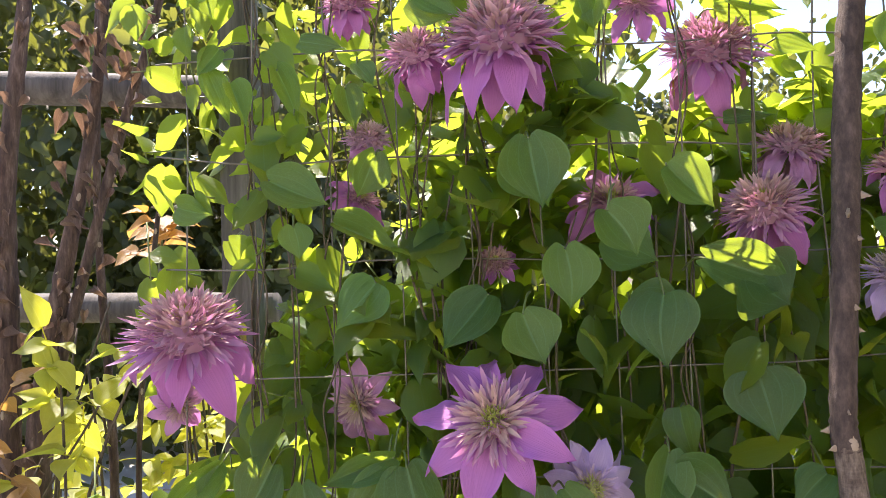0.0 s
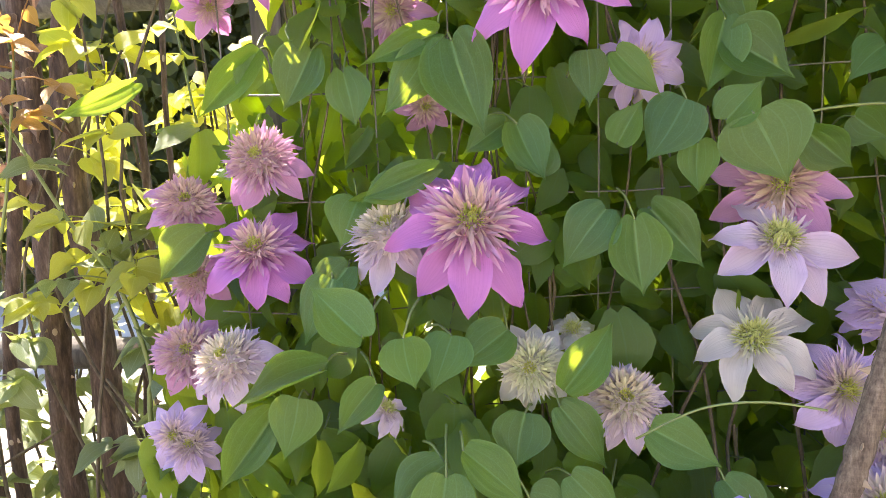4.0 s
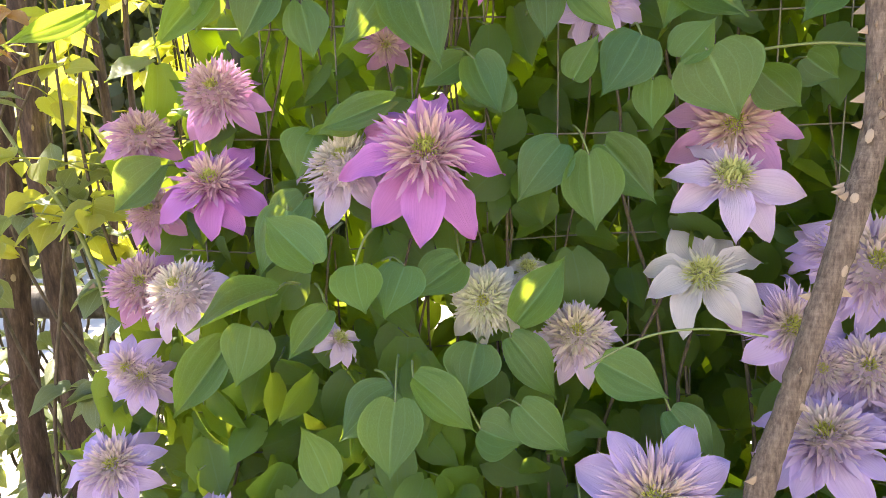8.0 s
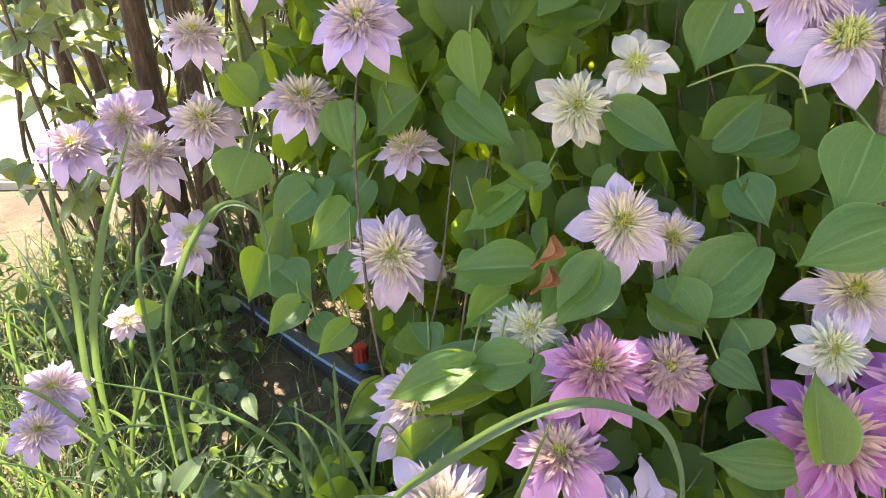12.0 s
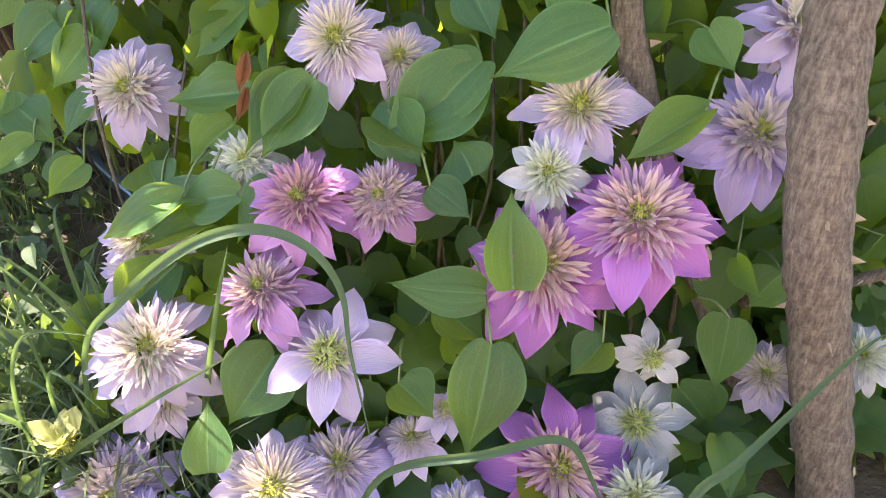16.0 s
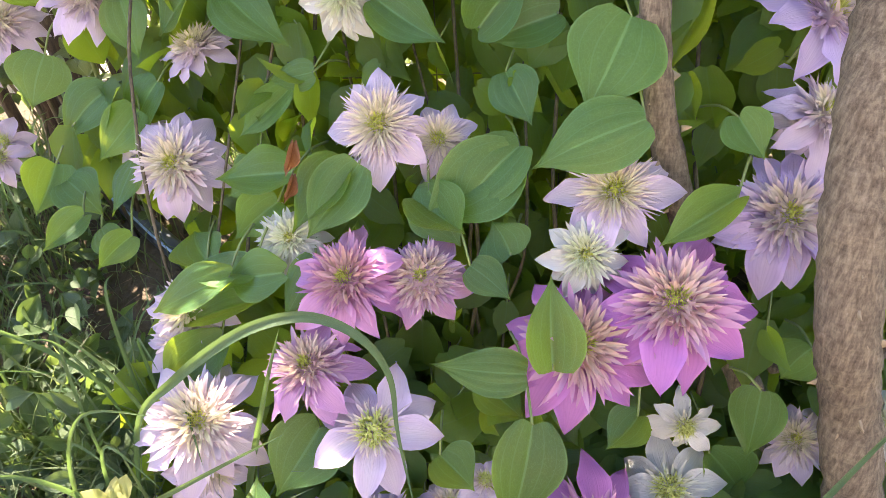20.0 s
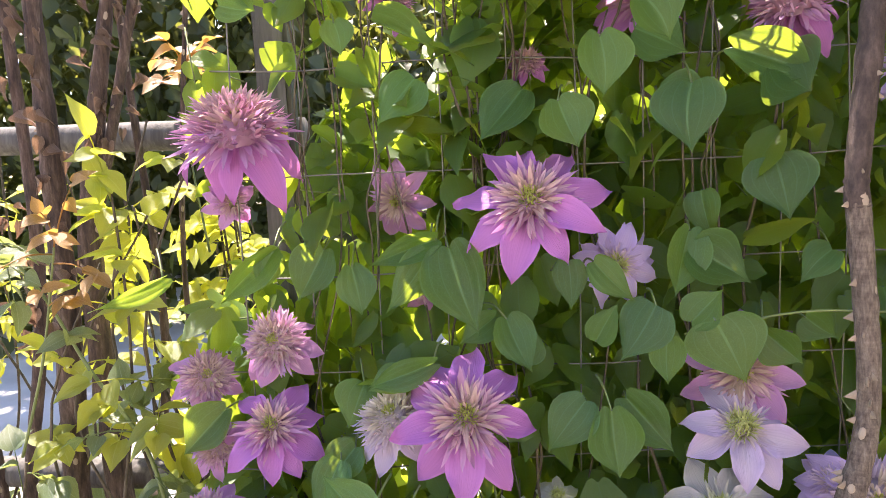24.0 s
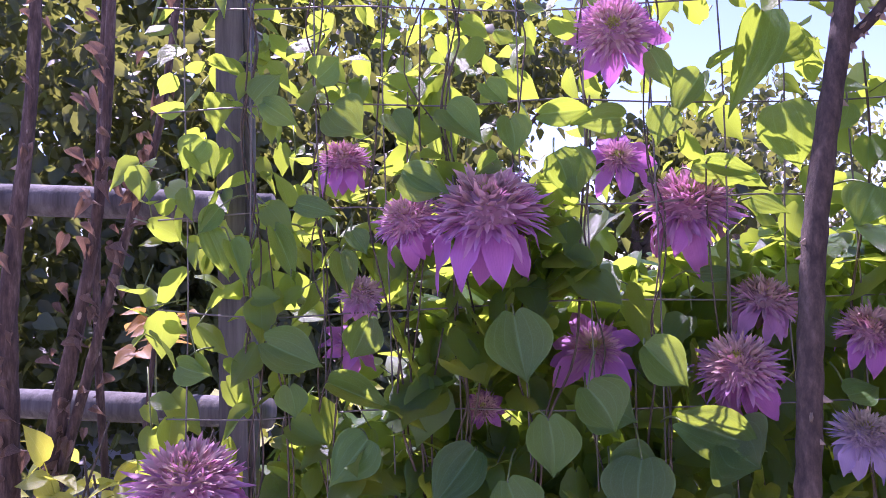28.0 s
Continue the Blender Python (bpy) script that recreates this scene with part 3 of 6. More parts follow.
def leaf(base, tip, width, normal):
    """One large leaf on its stalk."""
    m = frame_of(base, tip, normal, width * 1.06)
    blade_part = part("leaf", rng_leaf.choice(LEAF_MESHES), None, vine, "", vine_inv @ m)
    b = Vector(base)
    back = b + Vector((rng_leaf.gauss(0, 0.012), rng_leaf.uniform(0.03, 0.06), rng_leaf.uniform(-0.02, 0.03)))
    stalk = part("stalk", tube_mesh("stalk", [tuple(b), tuple((b + back) / 2 + Vector((0, 0, 0.006))), tuple(back)], [0.0011, 0.0012, 0.0013], 5, 0, 0, 3), GREEN_STEM, blade_part)
    stalk.matrix_parent_inverse = m.inverted()
    leaf_spots.append((Vector(base) + Vector(tip)) / 2)


# ---- flowers ----
STYLE = {
    # sepals, their width, lift and backward curve, centre radius, dome radius, then rings of inner petals: count, lengths, width, angles from the dome's axis
    "star": (9, 0.235, -0.08, 0.09, 0.066, 0.110, ((40, (0.17, 0.25), 0.040, (1.20, 1.60)), (120, (0.12, 0.18), 0.029, (0.70, 1.35)), (60, (0.06, 0.10), 0.019, (0.35, 0.75)))),
    "pom": (8, 0.235, -0.20, 0.10, 0.058, 0.205, ((70, (0.13, 0.19), 0.036, (1.20, 1.75)), (230, (0.09, 0.14), 0.031, (0.50, 1.40)), (70, (0.05, 0.09), 0.021, (0.22, 0.55)))),
    "droop": (11, 0.20, -0.72, 0.12, 0.055, 0.185, ((70, (0.15, 0.24), 0.042, (1.35, 1.95)), (230, (0.10, 0.16), 0.034, (0.50, 1.45)), (90, (0.07, 0.11), 0.024, (0.15, 0.55)))),
    "dbl": (10, 0.24, -0.12, 0.08, 0.064, 0.145, ((44, (0.18, 0.26), 0.052, (1.20, 1.65)), (150, (0.11, 0.18), 0.031, (0.60, 1.35)), (90, (0.06, 0.11), 0.021, (0.28, 0.70)))),
    "spider": (8, 0.265, -0.06, 0.06, 0.082, 0.120, ((120, (0.18, 0.29), 0.021, (1.15, 1.60)), (240, (0.13, 0.22), 0.019, (0.65, 1.30)), (100, (0.06, 0.11), 0.015, (0.42, 0.75)))),
    "tuft": (8, 0.265, -0.06, 0.07, 0.105, 0.110, ((26, (0.12, 0.22), 0.028, (1.20, 1.60)), (50, (0.08, 0.13), 0.022, (0.85, 1.30)), (46, (0.06, 0.10), 0.018, (0.60, 0.95)))),
    "bud": (6, 0.24, 0.9, 0.0, 0.15, 0.06, ((14, (0.10, 0.20), 0.03, (0.2, 0.6)),)),
}
FLOWERS, flower_count = {}, {}
PLAIN = {"star": "open star-shaped", "pom": "shaggy full double", "dbl": "layered double", "spider": "flat spidery-centred", "tuft": "open pointed", "droop": "nodding full double", "bud": "half-open"}


def sepal_mesh(rng, width, reflex, blunt):
    """A broad outer petal with three ribs, pointed tip and a gentle backward curve."""
    v, uv = [], []
    rows, cols = 15, 13
    arch = rng.uniform(0.0, 0.09)
    back = reflex * rng.uniform(0.5, 1.6)
    sway = rng.uniform(-0.03, 0.03)
    wave = rng.uniform(0, 6)
    cup = rng.uniform(-0.10, 0.20)
    full = rng.uniform(0.9, 1.06)
    for r in range(rows):
        s = r / (rows - 1)
        g = full * float(np.interp(s, (0, 0.15, 0.32, 0.48, 0.62, 0.76, 0.87, 0.95, 1.0), (0.28, 0.56, 0.88, 1.0, 0.94 + 0.05 * blunt, 0.70 + 0.18 * blunt, 0.42 + 0.24 * blunt, 0.15 + 0.19 * blunt, 0.0)))
        for c in range(cols):
            u = 2 * c / (cols - 1) - 1
            x = 0.05 + 0.45 * s
            y = 0.5 * width * g * (u + 0.03 * math.sin(11 * s + wave) * abs(u)) + sway * s * s
            ribs = 0.030 * width * (math.exp(-(u / 0.10) ** 2) + 0.7 * math.exp(-((abs(u) - 0.34) / 0.09) ** 2)) * (1 - 0.7 * s)
            z = arch * math.sin(math.pi * s) - back * s * s + cup * width * u * u * g + ribs + 0.10 * width * abs(u) * (1 - s) + 0.014 * math.sin(7 * s + wave) * u + 0.016 * math.sin(17 * s + 2 * wave) * u * abs(u) + 0.02 * max(0, s - 0.9)
            v.append((x, y, z))
            uv.append((0.5 + 0.5 * u, s))
    return sheet_mesh("petal", v, grid_faces(rows, cols), uv)


def build_flower(style, colour, seed):
    rng = random.Random(seed)
    n, width, lift, reflex, core, dome_r, rings = STYLE[style]
    root = new("clematis_flower")
    data = [sepal_mesh(rng, width * rng.uniform(0.92, 1.08), reflex, 0.8 if (style, colour) == ("spider", "lilac") else 0.15) for _ in range(4)]
    for d in data:
        d.materials.append(SEPAL[colour])
    for i in range(n):
        a = 360 * i / n + rng.gauss(0, 7)
        s = rng.uniform(0.74, 1.04) if style == "droop" else rng.uniform(0.90, 1.06) * (1 if i % 2 else 0.94)
        m = Matrix.Rotation(radians(a), 4, "Z") @ Matrix.Rotation(-lift + rng.gauss(0, 0.22 if style == "droop" else 0.13), 4, "Y") @ Matrix.Translation((0, 0, -0.010 * (i % 2))) @ Matrix.Rotation(rng.gauss(0, 0.22), 4, "X") @ Matrix.Diagonal((s, s, s, 1))
        part("petal", data[rng.randrange(4)], None, root, "", m)
    heaps = [Heap() for _ in rings]
    for k, (count, length, thin, polar) in enumerate(rings):
        for i in range(count):
            f = (i + rng.random()) / count
            a = i * 137.508 + rng.gauss(0, 10)
            q = polar[1] + (polar[0] - polar[1]) * f + rng.gauss(0, 0.05)
            ln = rng.uniform(*length) * rng.uniform(0.86, 1.08)
            w = thin * rng.uniform(0.65, 1.25)
            rise = (math.pi / 2 - q) * 0.85 + rng.gauss(0.12, 0.16)
            arr = strip_arrays(ln, w, rise, rng.gauss(-0.25, 0.45), rng.gauss(0.05, 0.25), 7)
            m = Matrix.Rotation(radians(a), 4, "Z") @ Matrix.Translation((dome_r * math.sin(min(q, 1.57)), 0, 0.012 + 0.85 * dome_r * max(0.0, math.cos(q)))) @ Matrix.Rotation(rng.gauss(0, 0.16), 4, "Z") @ Matrix.Rotation(rng.gauss(0, 0.40), 4, "X")
            heaps[2 if k == 1 and q < 0.9 else k].add(arr, m)
    heap = Heap()
    mop = style in ("tuft", "spider")
    top = 0.012 + 0.85 * dome_r * (0.92 if len(rings) > 1 else 0.4)
    ball = [(dome_r * 0.97 * math.sin(e) * math.cos(q), dome_r * 0.97 * math.sin(e) * math.sin(q), 0.008 + dome_r * 0.82 * math.cos(e)) for e in (1.57, 1.2, 0.8, 0.45, 0.02) for q in [0.5236 * j for j in range(13)]]
    (heaps[1] if len(rings) > 1 else heap).add((np.array(ball), grid_faces(5, 13), np.array([(0.5, 0.1)] * 65)), Matrix.Identity(4))
    for i in range(230):
        f = (i + 0.5) / 230
        a = i * 137.508 + rng.gauss(0, 12)
        r = core * math.sqrt(f)
        ln = core * rng.uniform(0.65, 1.15) * (0.85 if mop else 0.8)
        curl = rng.uniform(-1.6, 2.6) if style == "tuft" else rng.uniform(-0.5, 1.6)
        arr = strip_arrays(ln, core * (0.15 if style == "tuft" else 0.12), 1.5 - 0.75 * f + rng.gauss(0, 0.16), curl, 0.3, 5)
        heap.add(arr, Matrix.Rotation(radians(a), 4, "Z") @ Matrix.Translation((r * 0.85, 0, top - dome_r * 0.9 * (1 - math.sqrt(max(0.0, 1 - min(1.0, r * 0.85 / dome_r) ** 2))))) @ Matrix.Rotation(rng.gauss(0, 0.35), 4, "Z"))
    ruff = part("petal_ruff", heaps[0].mesh("petal_ruff"), RUFF[colour], root)
    if len(heaps) > 1:
        part("inner_ruff", heaps[1].mesh("inner_ruff"), INNER[colour], root)
        middle = part("flower_heart", heaps[2].mesh("flower_heart"), HEART[colour], root)
    else:
        middle = ruff
    part("flower_centre", heap.mesh("flower_centre"), CENTRE_PALE if style == "tuft" else CENTRE, middle, "yellow-green tuft of stamens")
    part("flower_stalk", tube_mesh("flower_stalk", [(0, 0, 0.01), (0.02, 0, -0.14), (0.06, 0.02, -0.36)], [0.02, 0.014, 0.012], 6, 0, 0, 4), GREEN_STEM, root)
    return root


def flower(style, colour, at, facing, size):
    """A flower at its place, facing a way, size metres across."""
    size *= 1.3 if style == "droop" else 1.22 if style == "star" else 1.2
    k = flower_count.get((style, colour), 0)
    flower_count[(style, colour)] = k + 1
    z = Vector(facing).normalized()
    rng = random.Random(k * 31 + len(style) * 7 + len(colour))
    m = z.to_track_quat("Z", "Y").to_matrix().to_4x4() @ Matrix.Rotation(rng.uniform(0, 6.28), 4, "Z") @ Matrix.Diagonal((size, size, size, 1))
    if style == "droop":
        at = Vector(at) - z * 0.12 * size
    m.translation = at
    key = (style, colour, k % 3)
    if key in FLOWERS:
        first = FLOWERS[key]
        ob = copy_thing(first, m @ Matrix.Diagonal((1 / first.scale.x, 1 / first.scale.y, 1 / first.scale.z, 1)))
    else:
        ob = FLOWERS[key] = build_flower(style, colour, k * 17 + len(FLOWERS))
        ob.matrix_basis = m
    where = "turned up to the light" if style == "droop" else "drooping its petals towards the light" if z.z > 0.6 else "among the leaves"
    tagged(ob, f"{PLAIN[style]} {colour} clematis flower {where}", "flower", "clematis flowers")
    flower_spots.append((Vector(at), size))


flower_spots = []
flower("droop", "magenta", (0.063, 0.670, 1.381), (-0.09, -0.53, 0.84), 0.146)
flower("droop", "magenta", (-0.022, 0.695, 1.368), (-0.30, -0.61, 0.73), 0.083)
flower("droop", "magenta", (0.308, 0.764, 1.390), (-0.13, -0.63, 0.77), 0.130)
flower("droop", "magenta", (-0.095, 0.755, 1.445), (-0.03, -0.54, 0.84), 0.073)
flower("star", "magenta", (0.231, 0.785, 1.436), (-0.14, -0.85, 0.51), 0.080)
flower("pom", "magenta", (0.219, 0.737, 1.573), (-0.25, -0.95, 0.18), 0.110)
flower("droop", "magenta", (0.332, 0.714, 1.201), (-0.38, -0.53, 0.76), 0.107)
flower("droop", "mauve", (0.393, 0.762, 1.273), (0.14, -0.39, 0.91), 0.091)
flower("droop", "magenta", (0.485, 0.717, 1.236), (-0.11, -0.57, 0.81), 0.080)
flower("droop", "lilac", (0.464, 0.703, 1.126), (-0.09, -0.54, 0.84), 0.078)
flower("star", "magenta", (0.194, 0.783, 1.209), (-0.19, -0.73, 0.66), 0.100)
flower("droop", "mauve", (-0.075, 0.736, 1.288), (0.09, -0.66, 0.74), 0.060)
flower("star", "magenta", (-0.091, 0.781, 1.222), (0.50, -0.64, 0.59), 0.066)
flower("droop", "magenta", (-0.265, 0.711, 1.098), (0.02, -0.46, 0.89), 0.146)
flower("star", "magenta", (0.044, 0.656, 0.994), (-0.20, -0.85, 0.49), 0.137)
flower("star", "mauve", (-0.097, 0.778, 0.998), (-0.30, -0.94, -0.17), 0.088)
flower("tuft", "lilac", (0.138, 0.692, 0.921), (-0.14, -0.98, 0.11), 0.085)
flower("star", "mauve", (-0.286, 0.750, 1.005), (0.42, -0.90, -0.12), 0.058)
flower("star", "mauve", (-0.071, 0.755, 0.896), (0.16, -0.98, -0.10), 0.060)
flower("pom", "magenta", (0.060, 0.779, 1.147), (-0.08, -0.91, 0.40), 0.049)
flower("pom", "mauve", (-0.236, 0.710, 0.848), (-0.06, -0.88, 0.47), 0.091)
flower("pom", "mauve", (-0.324, 0.728, 0.806), (0.26, -0.79, 0.55), 0.080)
flower("star", "magenta", (-0.240, 0.679, 0.761), (-0.04, -0.68, 0.74), 0.105)
flower("pom", "pale", (-0.106, 0.655, 0.772), (-0.20, -0.56, 0.80), 0.100)
flower("star", "magenta", (-0.032, 0.618, 0.785), (0.01, -0.81, 0.59), 0.136)
flower("pom", "mauve", (-0.312, 0.712, 0.730), (-0.07, -0.80, 0.60), 0.070)
flower("pom", "mauve", (-0.315, 0.669, 0.665), (0.20, -0.83, 0.52), 0.082)
flower("pom", "pale", (-0.262, 0.631, 0.665), (-0.22, -0.65, 0.72), 0.086)
flower("star", "lilac", (-0.329, 0.648, 0.590), (0.05, -0.96, 0.29), 0.060)
flower("tuft", "pale", (0.252, 0.642, 0.751), (-0.14, -0.69, 0.71), 0.111)
flower("star", "mauve", (0.269, 0.678, 0.802), (-0.35, -0.92, 0.19), 0.122)
flower("tuft", "white", (0.233, 0.648, 0.657), (-0.27, -0.74, 0.61), 0.111)
flower("spider", "lilac", (0.309, 0.628, 0.611), (-0.10, -0.90, 0.42), 0.098)
flower("pom", "white", (0.020, 0.633, 0.647), (-0.25, -0.93, 0.28), 0.078)
flower("pom", "pale", (0.108, 0.638, 0.606), (-0.12, -0.77, 0.63), 0.088)
flower("tuft", "pale", (-0.118, 0.603, 0.623), (0.54, -0.36, 0.76), 0.047)
flower("tuft", "white", (0.068, 0.685, 0.663), (-0.09, -0.59, 0.80), 0.056)
flower("star", "lilac", (0.360, 0.658, 0.678), (-0.26, -0.70, 0.67), 0.070)
flower("star", "lilac", (0.141, 0.702, 0.919), (-0.03, -0.94, -0.34), 0.077)
flower("pom", "lilac", (0.391, 0.636, 0.664), (-0.33, -0.81, 0.48), 0.130)
flower("pom", "lilac", (0.367, 0.595, 0.578), (-0.39, -0.72, 0.57), 0.088)
flower("spider", "lilac", (0.154, 0.538, 0.490), (-0.28, -0.86, 0.43), 0.127)
flower("tuft", "pale", (0.182, 0.499, 0.441), (-0.31, -0.63, 0.71), 0.107)
flower("dbl", "lilac", (0.306, 0.548, 0.533), (-0.39, -0.40, 0.83), 0.108)
flower("dbl", "lilac", (0.391, 0.565, 0.546), (-0.28, -0.83, 0.49), 0.089)
flower("pom", "lilac", (0.330, 0.605, 0.576), (-0.38, -0.82, 0.44), 0.067)
flower("spider", "lilac", (0.391, 0.518, 0.428), (-0.09, -0.68, 0.73), 0.118)
flower("star", "lilac", (0.352, 0.478, 0.359), (0.33, -0.41, 0.85), 0.100)
flower("star", "pale", (0.349, 0.436, 0.295), (0.31, -0.45, 0.84), 0.089)
flower("dbl", "lilac", (0.349, 0.416, 0.233), (-0.10, -0.62, 0.78), 0.080)
flower("tuft", "white", (0.019, 0.546, 0.413), (-0.32, -0.77, 0.55), 0.067)
flower("dbl", "white", (-0.034, 0.543, 0.376), (-0.11, -0.87, 0.47), 0.078)
flower("dbl", "lilac", (-0.239, 0.570, 0.450), (-0.03, -0.66, 0.75), 0.091)
flower("dbl", "lilac", (-0.343, 0.624, 0.497), (0.11, -0.75, 0.65), 0.087)
flower("dbl", "lilac", (-0.315, 0.646, 0.577), (0.15, -0.73, 0.67), 0.061)
flower("dbl", "pale", (-0.449, 0.686, 0.320), (0.11, -0.57, 0.81), 0.088)
flower("dbl", "pale", (-0.319, 0.649, 0.353), (0.22, -0.44, 0.87), 0.094)
flower("dbl", "pale", (-0.427, 0.646, 0.427), (0.19, -0.46, 0.87), 0.073)
flower("dbl", "lilac", (-0.561, 0.726, 0.311), (0.25, -0.83, 0.51), 0.085)
flower("dbl", "pale", (-0.200, 0.600, 0.313), (-0.23, -0.33, 0.92), 0.073)
flower("dbl", "pale", (-0.215, 0.513, 0.231), (0.02, -0.73, 0.68), 0.099)
flower("tuft", "pale", (-0.467, 0.628, 0.202), (0.35, -0.60, 0.72), 0.065)
flower("spider", "pale", (-0.002, 0.454, 0.294), (-0.10, -0.76, 0.64), 0.091)
flower("spider", "pale", (0.045, 0.460, 0.274), (-0.02, -0.69, 0.72), 0.067)
flower("dbl", "lilac", (-0.596, 0.660, 0.301), (0.23, -0.57, 0.79), 0.082)
flower("dbl", "pale", (-0.529, 0.700, 0.272), (0.12, -0.37, 0.92), 0.100)
flower("tuft", "pale", (-0.462, 0.605, 0.196), (0.38, -0.51, 0.78), 0.062)
flower("dbl", "lilac", (-0.550, 0.431, 0.130), (0.24, -0.44, 0.87), 0.067)
flower("dbl", "lilac", (-0.547, 0.389, 0.114), (0.27, -0.47, 0.84), 0.059)
flower("dbl", "pale", (-0.505, 0.512, 0.156), (0.35, -0.49, 0.80), 0.042)
flower("tuft", "pale", (-0.263, 0.558, 0.232), (-0.05, -0.65, 0.76), 0.058)
flower("dbl", "pale", (-0.188, 0.398, 0.144), (-0.03, -0.61, 0.79), 0.081)
flower("dbl", "white", (-0.084, 0.413, 0.209), (-0.17, -0.59, 0.79), 0.064)
flower("spider", "pale", (0.186, 0.403, 0.252), (-0.19, -0.66, 0.73), 0.089)
flower("dbl", "white", (0.160, 0.369, 0.218), (-0.14, -0.80, 0.59), 0.066)
flower("dbl", "pink", (-0.031, 0.369, 0.197), (-0.15, -0.56, 0.82), 0.095)
flower("pom", "mauve", (0.030, 0.374, 0.192), (-0.09, -0.56, 0.82), 0.079)
flower("dbl", "magenta", (0.222, 0.329, 0.198), (-0.12, -0.55, 0.83), 0.117)
flower("dbl", "magenta", (0.152, 0.325, 0.161), (0.08, -0.63, 0.77), 0.117)
flower("dbl", "mauve", (-0.065, 0.326, 0.141), (-0.17, -0.36, 0.92), 0.087)
flower("tuft", "pale", (-0.012, 0.288, 0.107), (0.07, -0.55, 0.84), 0.098)
flower("dbl", "pale", (-0.164, 0.308, 0.097), (0.16, -0.53, 0.83), 0.109)
flower("star", "pale", (-0.165, 0.295, 0.051), (0.35, -0.66, 0.67), 0.072)
flower("spider", "pale", (-0.063, 0.233, 0.013), (0.17, -0.53, 0.83), 0.103)
flower("star", "lilac", (-0.016, 0.259, 0.004), (0.13, -0.24, 0.96), 0.102)
flower("pom", "lilac", (-0.215, 0.258, -0.030), (0.10, -0.65, 0.75), 0.109)
flower("spider", "lilac", (-0.174, 0.217, -0.030), (0.04, -0.39, 0.92), 0.084)
flower("star", "magenta", (0.170, 0.273, -0.022), (0.08, -0.52, 0.85), 0.125)
flower("tuft", "white", (0.245, 0.315, -0.016), (-0.29, -0.56, 0.77), 0.092)
flower("dbl", "white", (0.233, 0.248, -0.030), (-0.30, -0.41, 0.86), 0.078)
flower("tuft", "white", (0.252, 0.334, 0.051), (0.07, -0.91, 0.42), 0.059)
flower("dbl", "lilac", (0.322, 0.396, 0.227), (-0.10, -0.66, 0.74), 0.110)
flower("dbl", "pale", (0.367, 0.352, 0.003), (-0.25, -0.48, 0.84), 0.068)
flower("dbl", "white", (0.428, 0.330, 0.048), (-0.25, -0.41, 0.88), 0.062)
flower("dbl", "pale", (0.083, 0.234, -0.030), (-0.15, -0.29, 0.94), 0.062)
flower("star", "pale", (0.044, 0.286, 0.002), (0.06, -0.18, 0.98), 0.064)
flower("tuft", "pale", (0.075, 0.278, 0.050), (0.18, -0.11, 0.98), 0.046)
flower("tuft", "lilac", (-0.142, 0.213, -0.030), (0.24, -0.09, 0.97), 0.090)
flower("bud", "green", (-0.253, 0.274, 0.017), (0.08, -0.01, 1.00), 0.063)
flower("star", "pale", (0.347, 0.449, 0.281), (-0.20, -0.88, 0.43), 0.057)
flower("dbl", "pale", (-0.198, 0.386, 0.117), (0.20, -0.52, 0.83), 0.066)
flower("dbl", "white", (-0.097, 0.426, 0.203), (-0.02, -0.64, 0.77), 0.058)


# ---- large leaves ----
leaf((-0.350, 0.695, 0.930), (-0.429, 0.685, 0.899), 0.025, (0.68, -0.70, -0.22))
leaf((-0.226, 0.706, 0.956), (-0.299, 0.715, 0.892), 0.034, (0.40, -0.91, 0.10))
leaf((-0.232, 0.706, 0.953), (-0.253, 0.708, 0.905), 0.033, (0.20, -0.96, 0.18))
leaf((-0.176, 0.701, 0.951), (-0.207, 0.703, 0.895), 0.052, (-0.22, -0.96, 0.19))
leaf((-0.147, 0.704, 0.929), (-0.137, 0.692, 0.878), 0.042, (-0.01, -0.69, 0.72))
leaf((-0.054, 0.680, 0.959), (-0.128, 0.685, 0.933), 0.029, (0.14, -0.98, 0.11))
leaf((-0.060, 0.678, 0.946), (-0.110, 0.673, 0.884), 0.043, (0.01, -1.00, 0.10))
leaf((-0.041, 0.674, 0.951), (-0.014, 0.652, 0.861), 0.064, (-0.24, -0.96, 0.17))
leaf((0.005, 0.684, 0.872), (-0.034, 0.670, 0.848), 0.032, (0.08, -0.96, 0.26))
leaf((0.017, 0.674, 0.872), (0.040, 0.652, 0.818), 0.043, (0.11, -0.95, 0.28))
leaf((0.081, 0.659, 0.934), (0.081, 0.652, 0.882), 0.034, (-0.15, -0.85, 0.51))
leaf((0.107, 0.659, 0.931), (0.146, 0.644, 0.891), 0.032, (-0.13, -0.98, 0.13))
leaf((0.166, 0.644, 0.886), (0.127, 0.636, 0.831), 0.054, (-0.30, -0.87, 0.40))
leaf((0.211, 0.674, 0.957), (0.190, 0.655, 0.892), 0.048, (0.09, -0.98, 0.16))
leaf((0.211, 0.672, 0.941), (0.270, 0.658, 0.901), 0.057, (-0.41, -0.82, 0.40))
leaf((0.222, 0.633, 0.870), (0.248, 0.620, 0.807), 0.077, (-0.54, -0.80, 0.26))
leaf((0.182, 0.658, 0.847), (0.179, 0.647, 0.800), 0.036, (-0.12, -0.88, 0.47))
leaf((0.307, 0.691, 1.029), (0.315, 0.672, 0.963), 0.071, (-0.45, -0.86, 0.26))
leaf((0.229, 0.690, 0.996), (0.227, 0.668, 0.946), 0.040, (-0.72, -0.64, 0.27))
leaf((0.278, 0.651, 0.852), (0.316, 0.642, 0.817), 0.042, (-0.61, -0.80, 0.01))
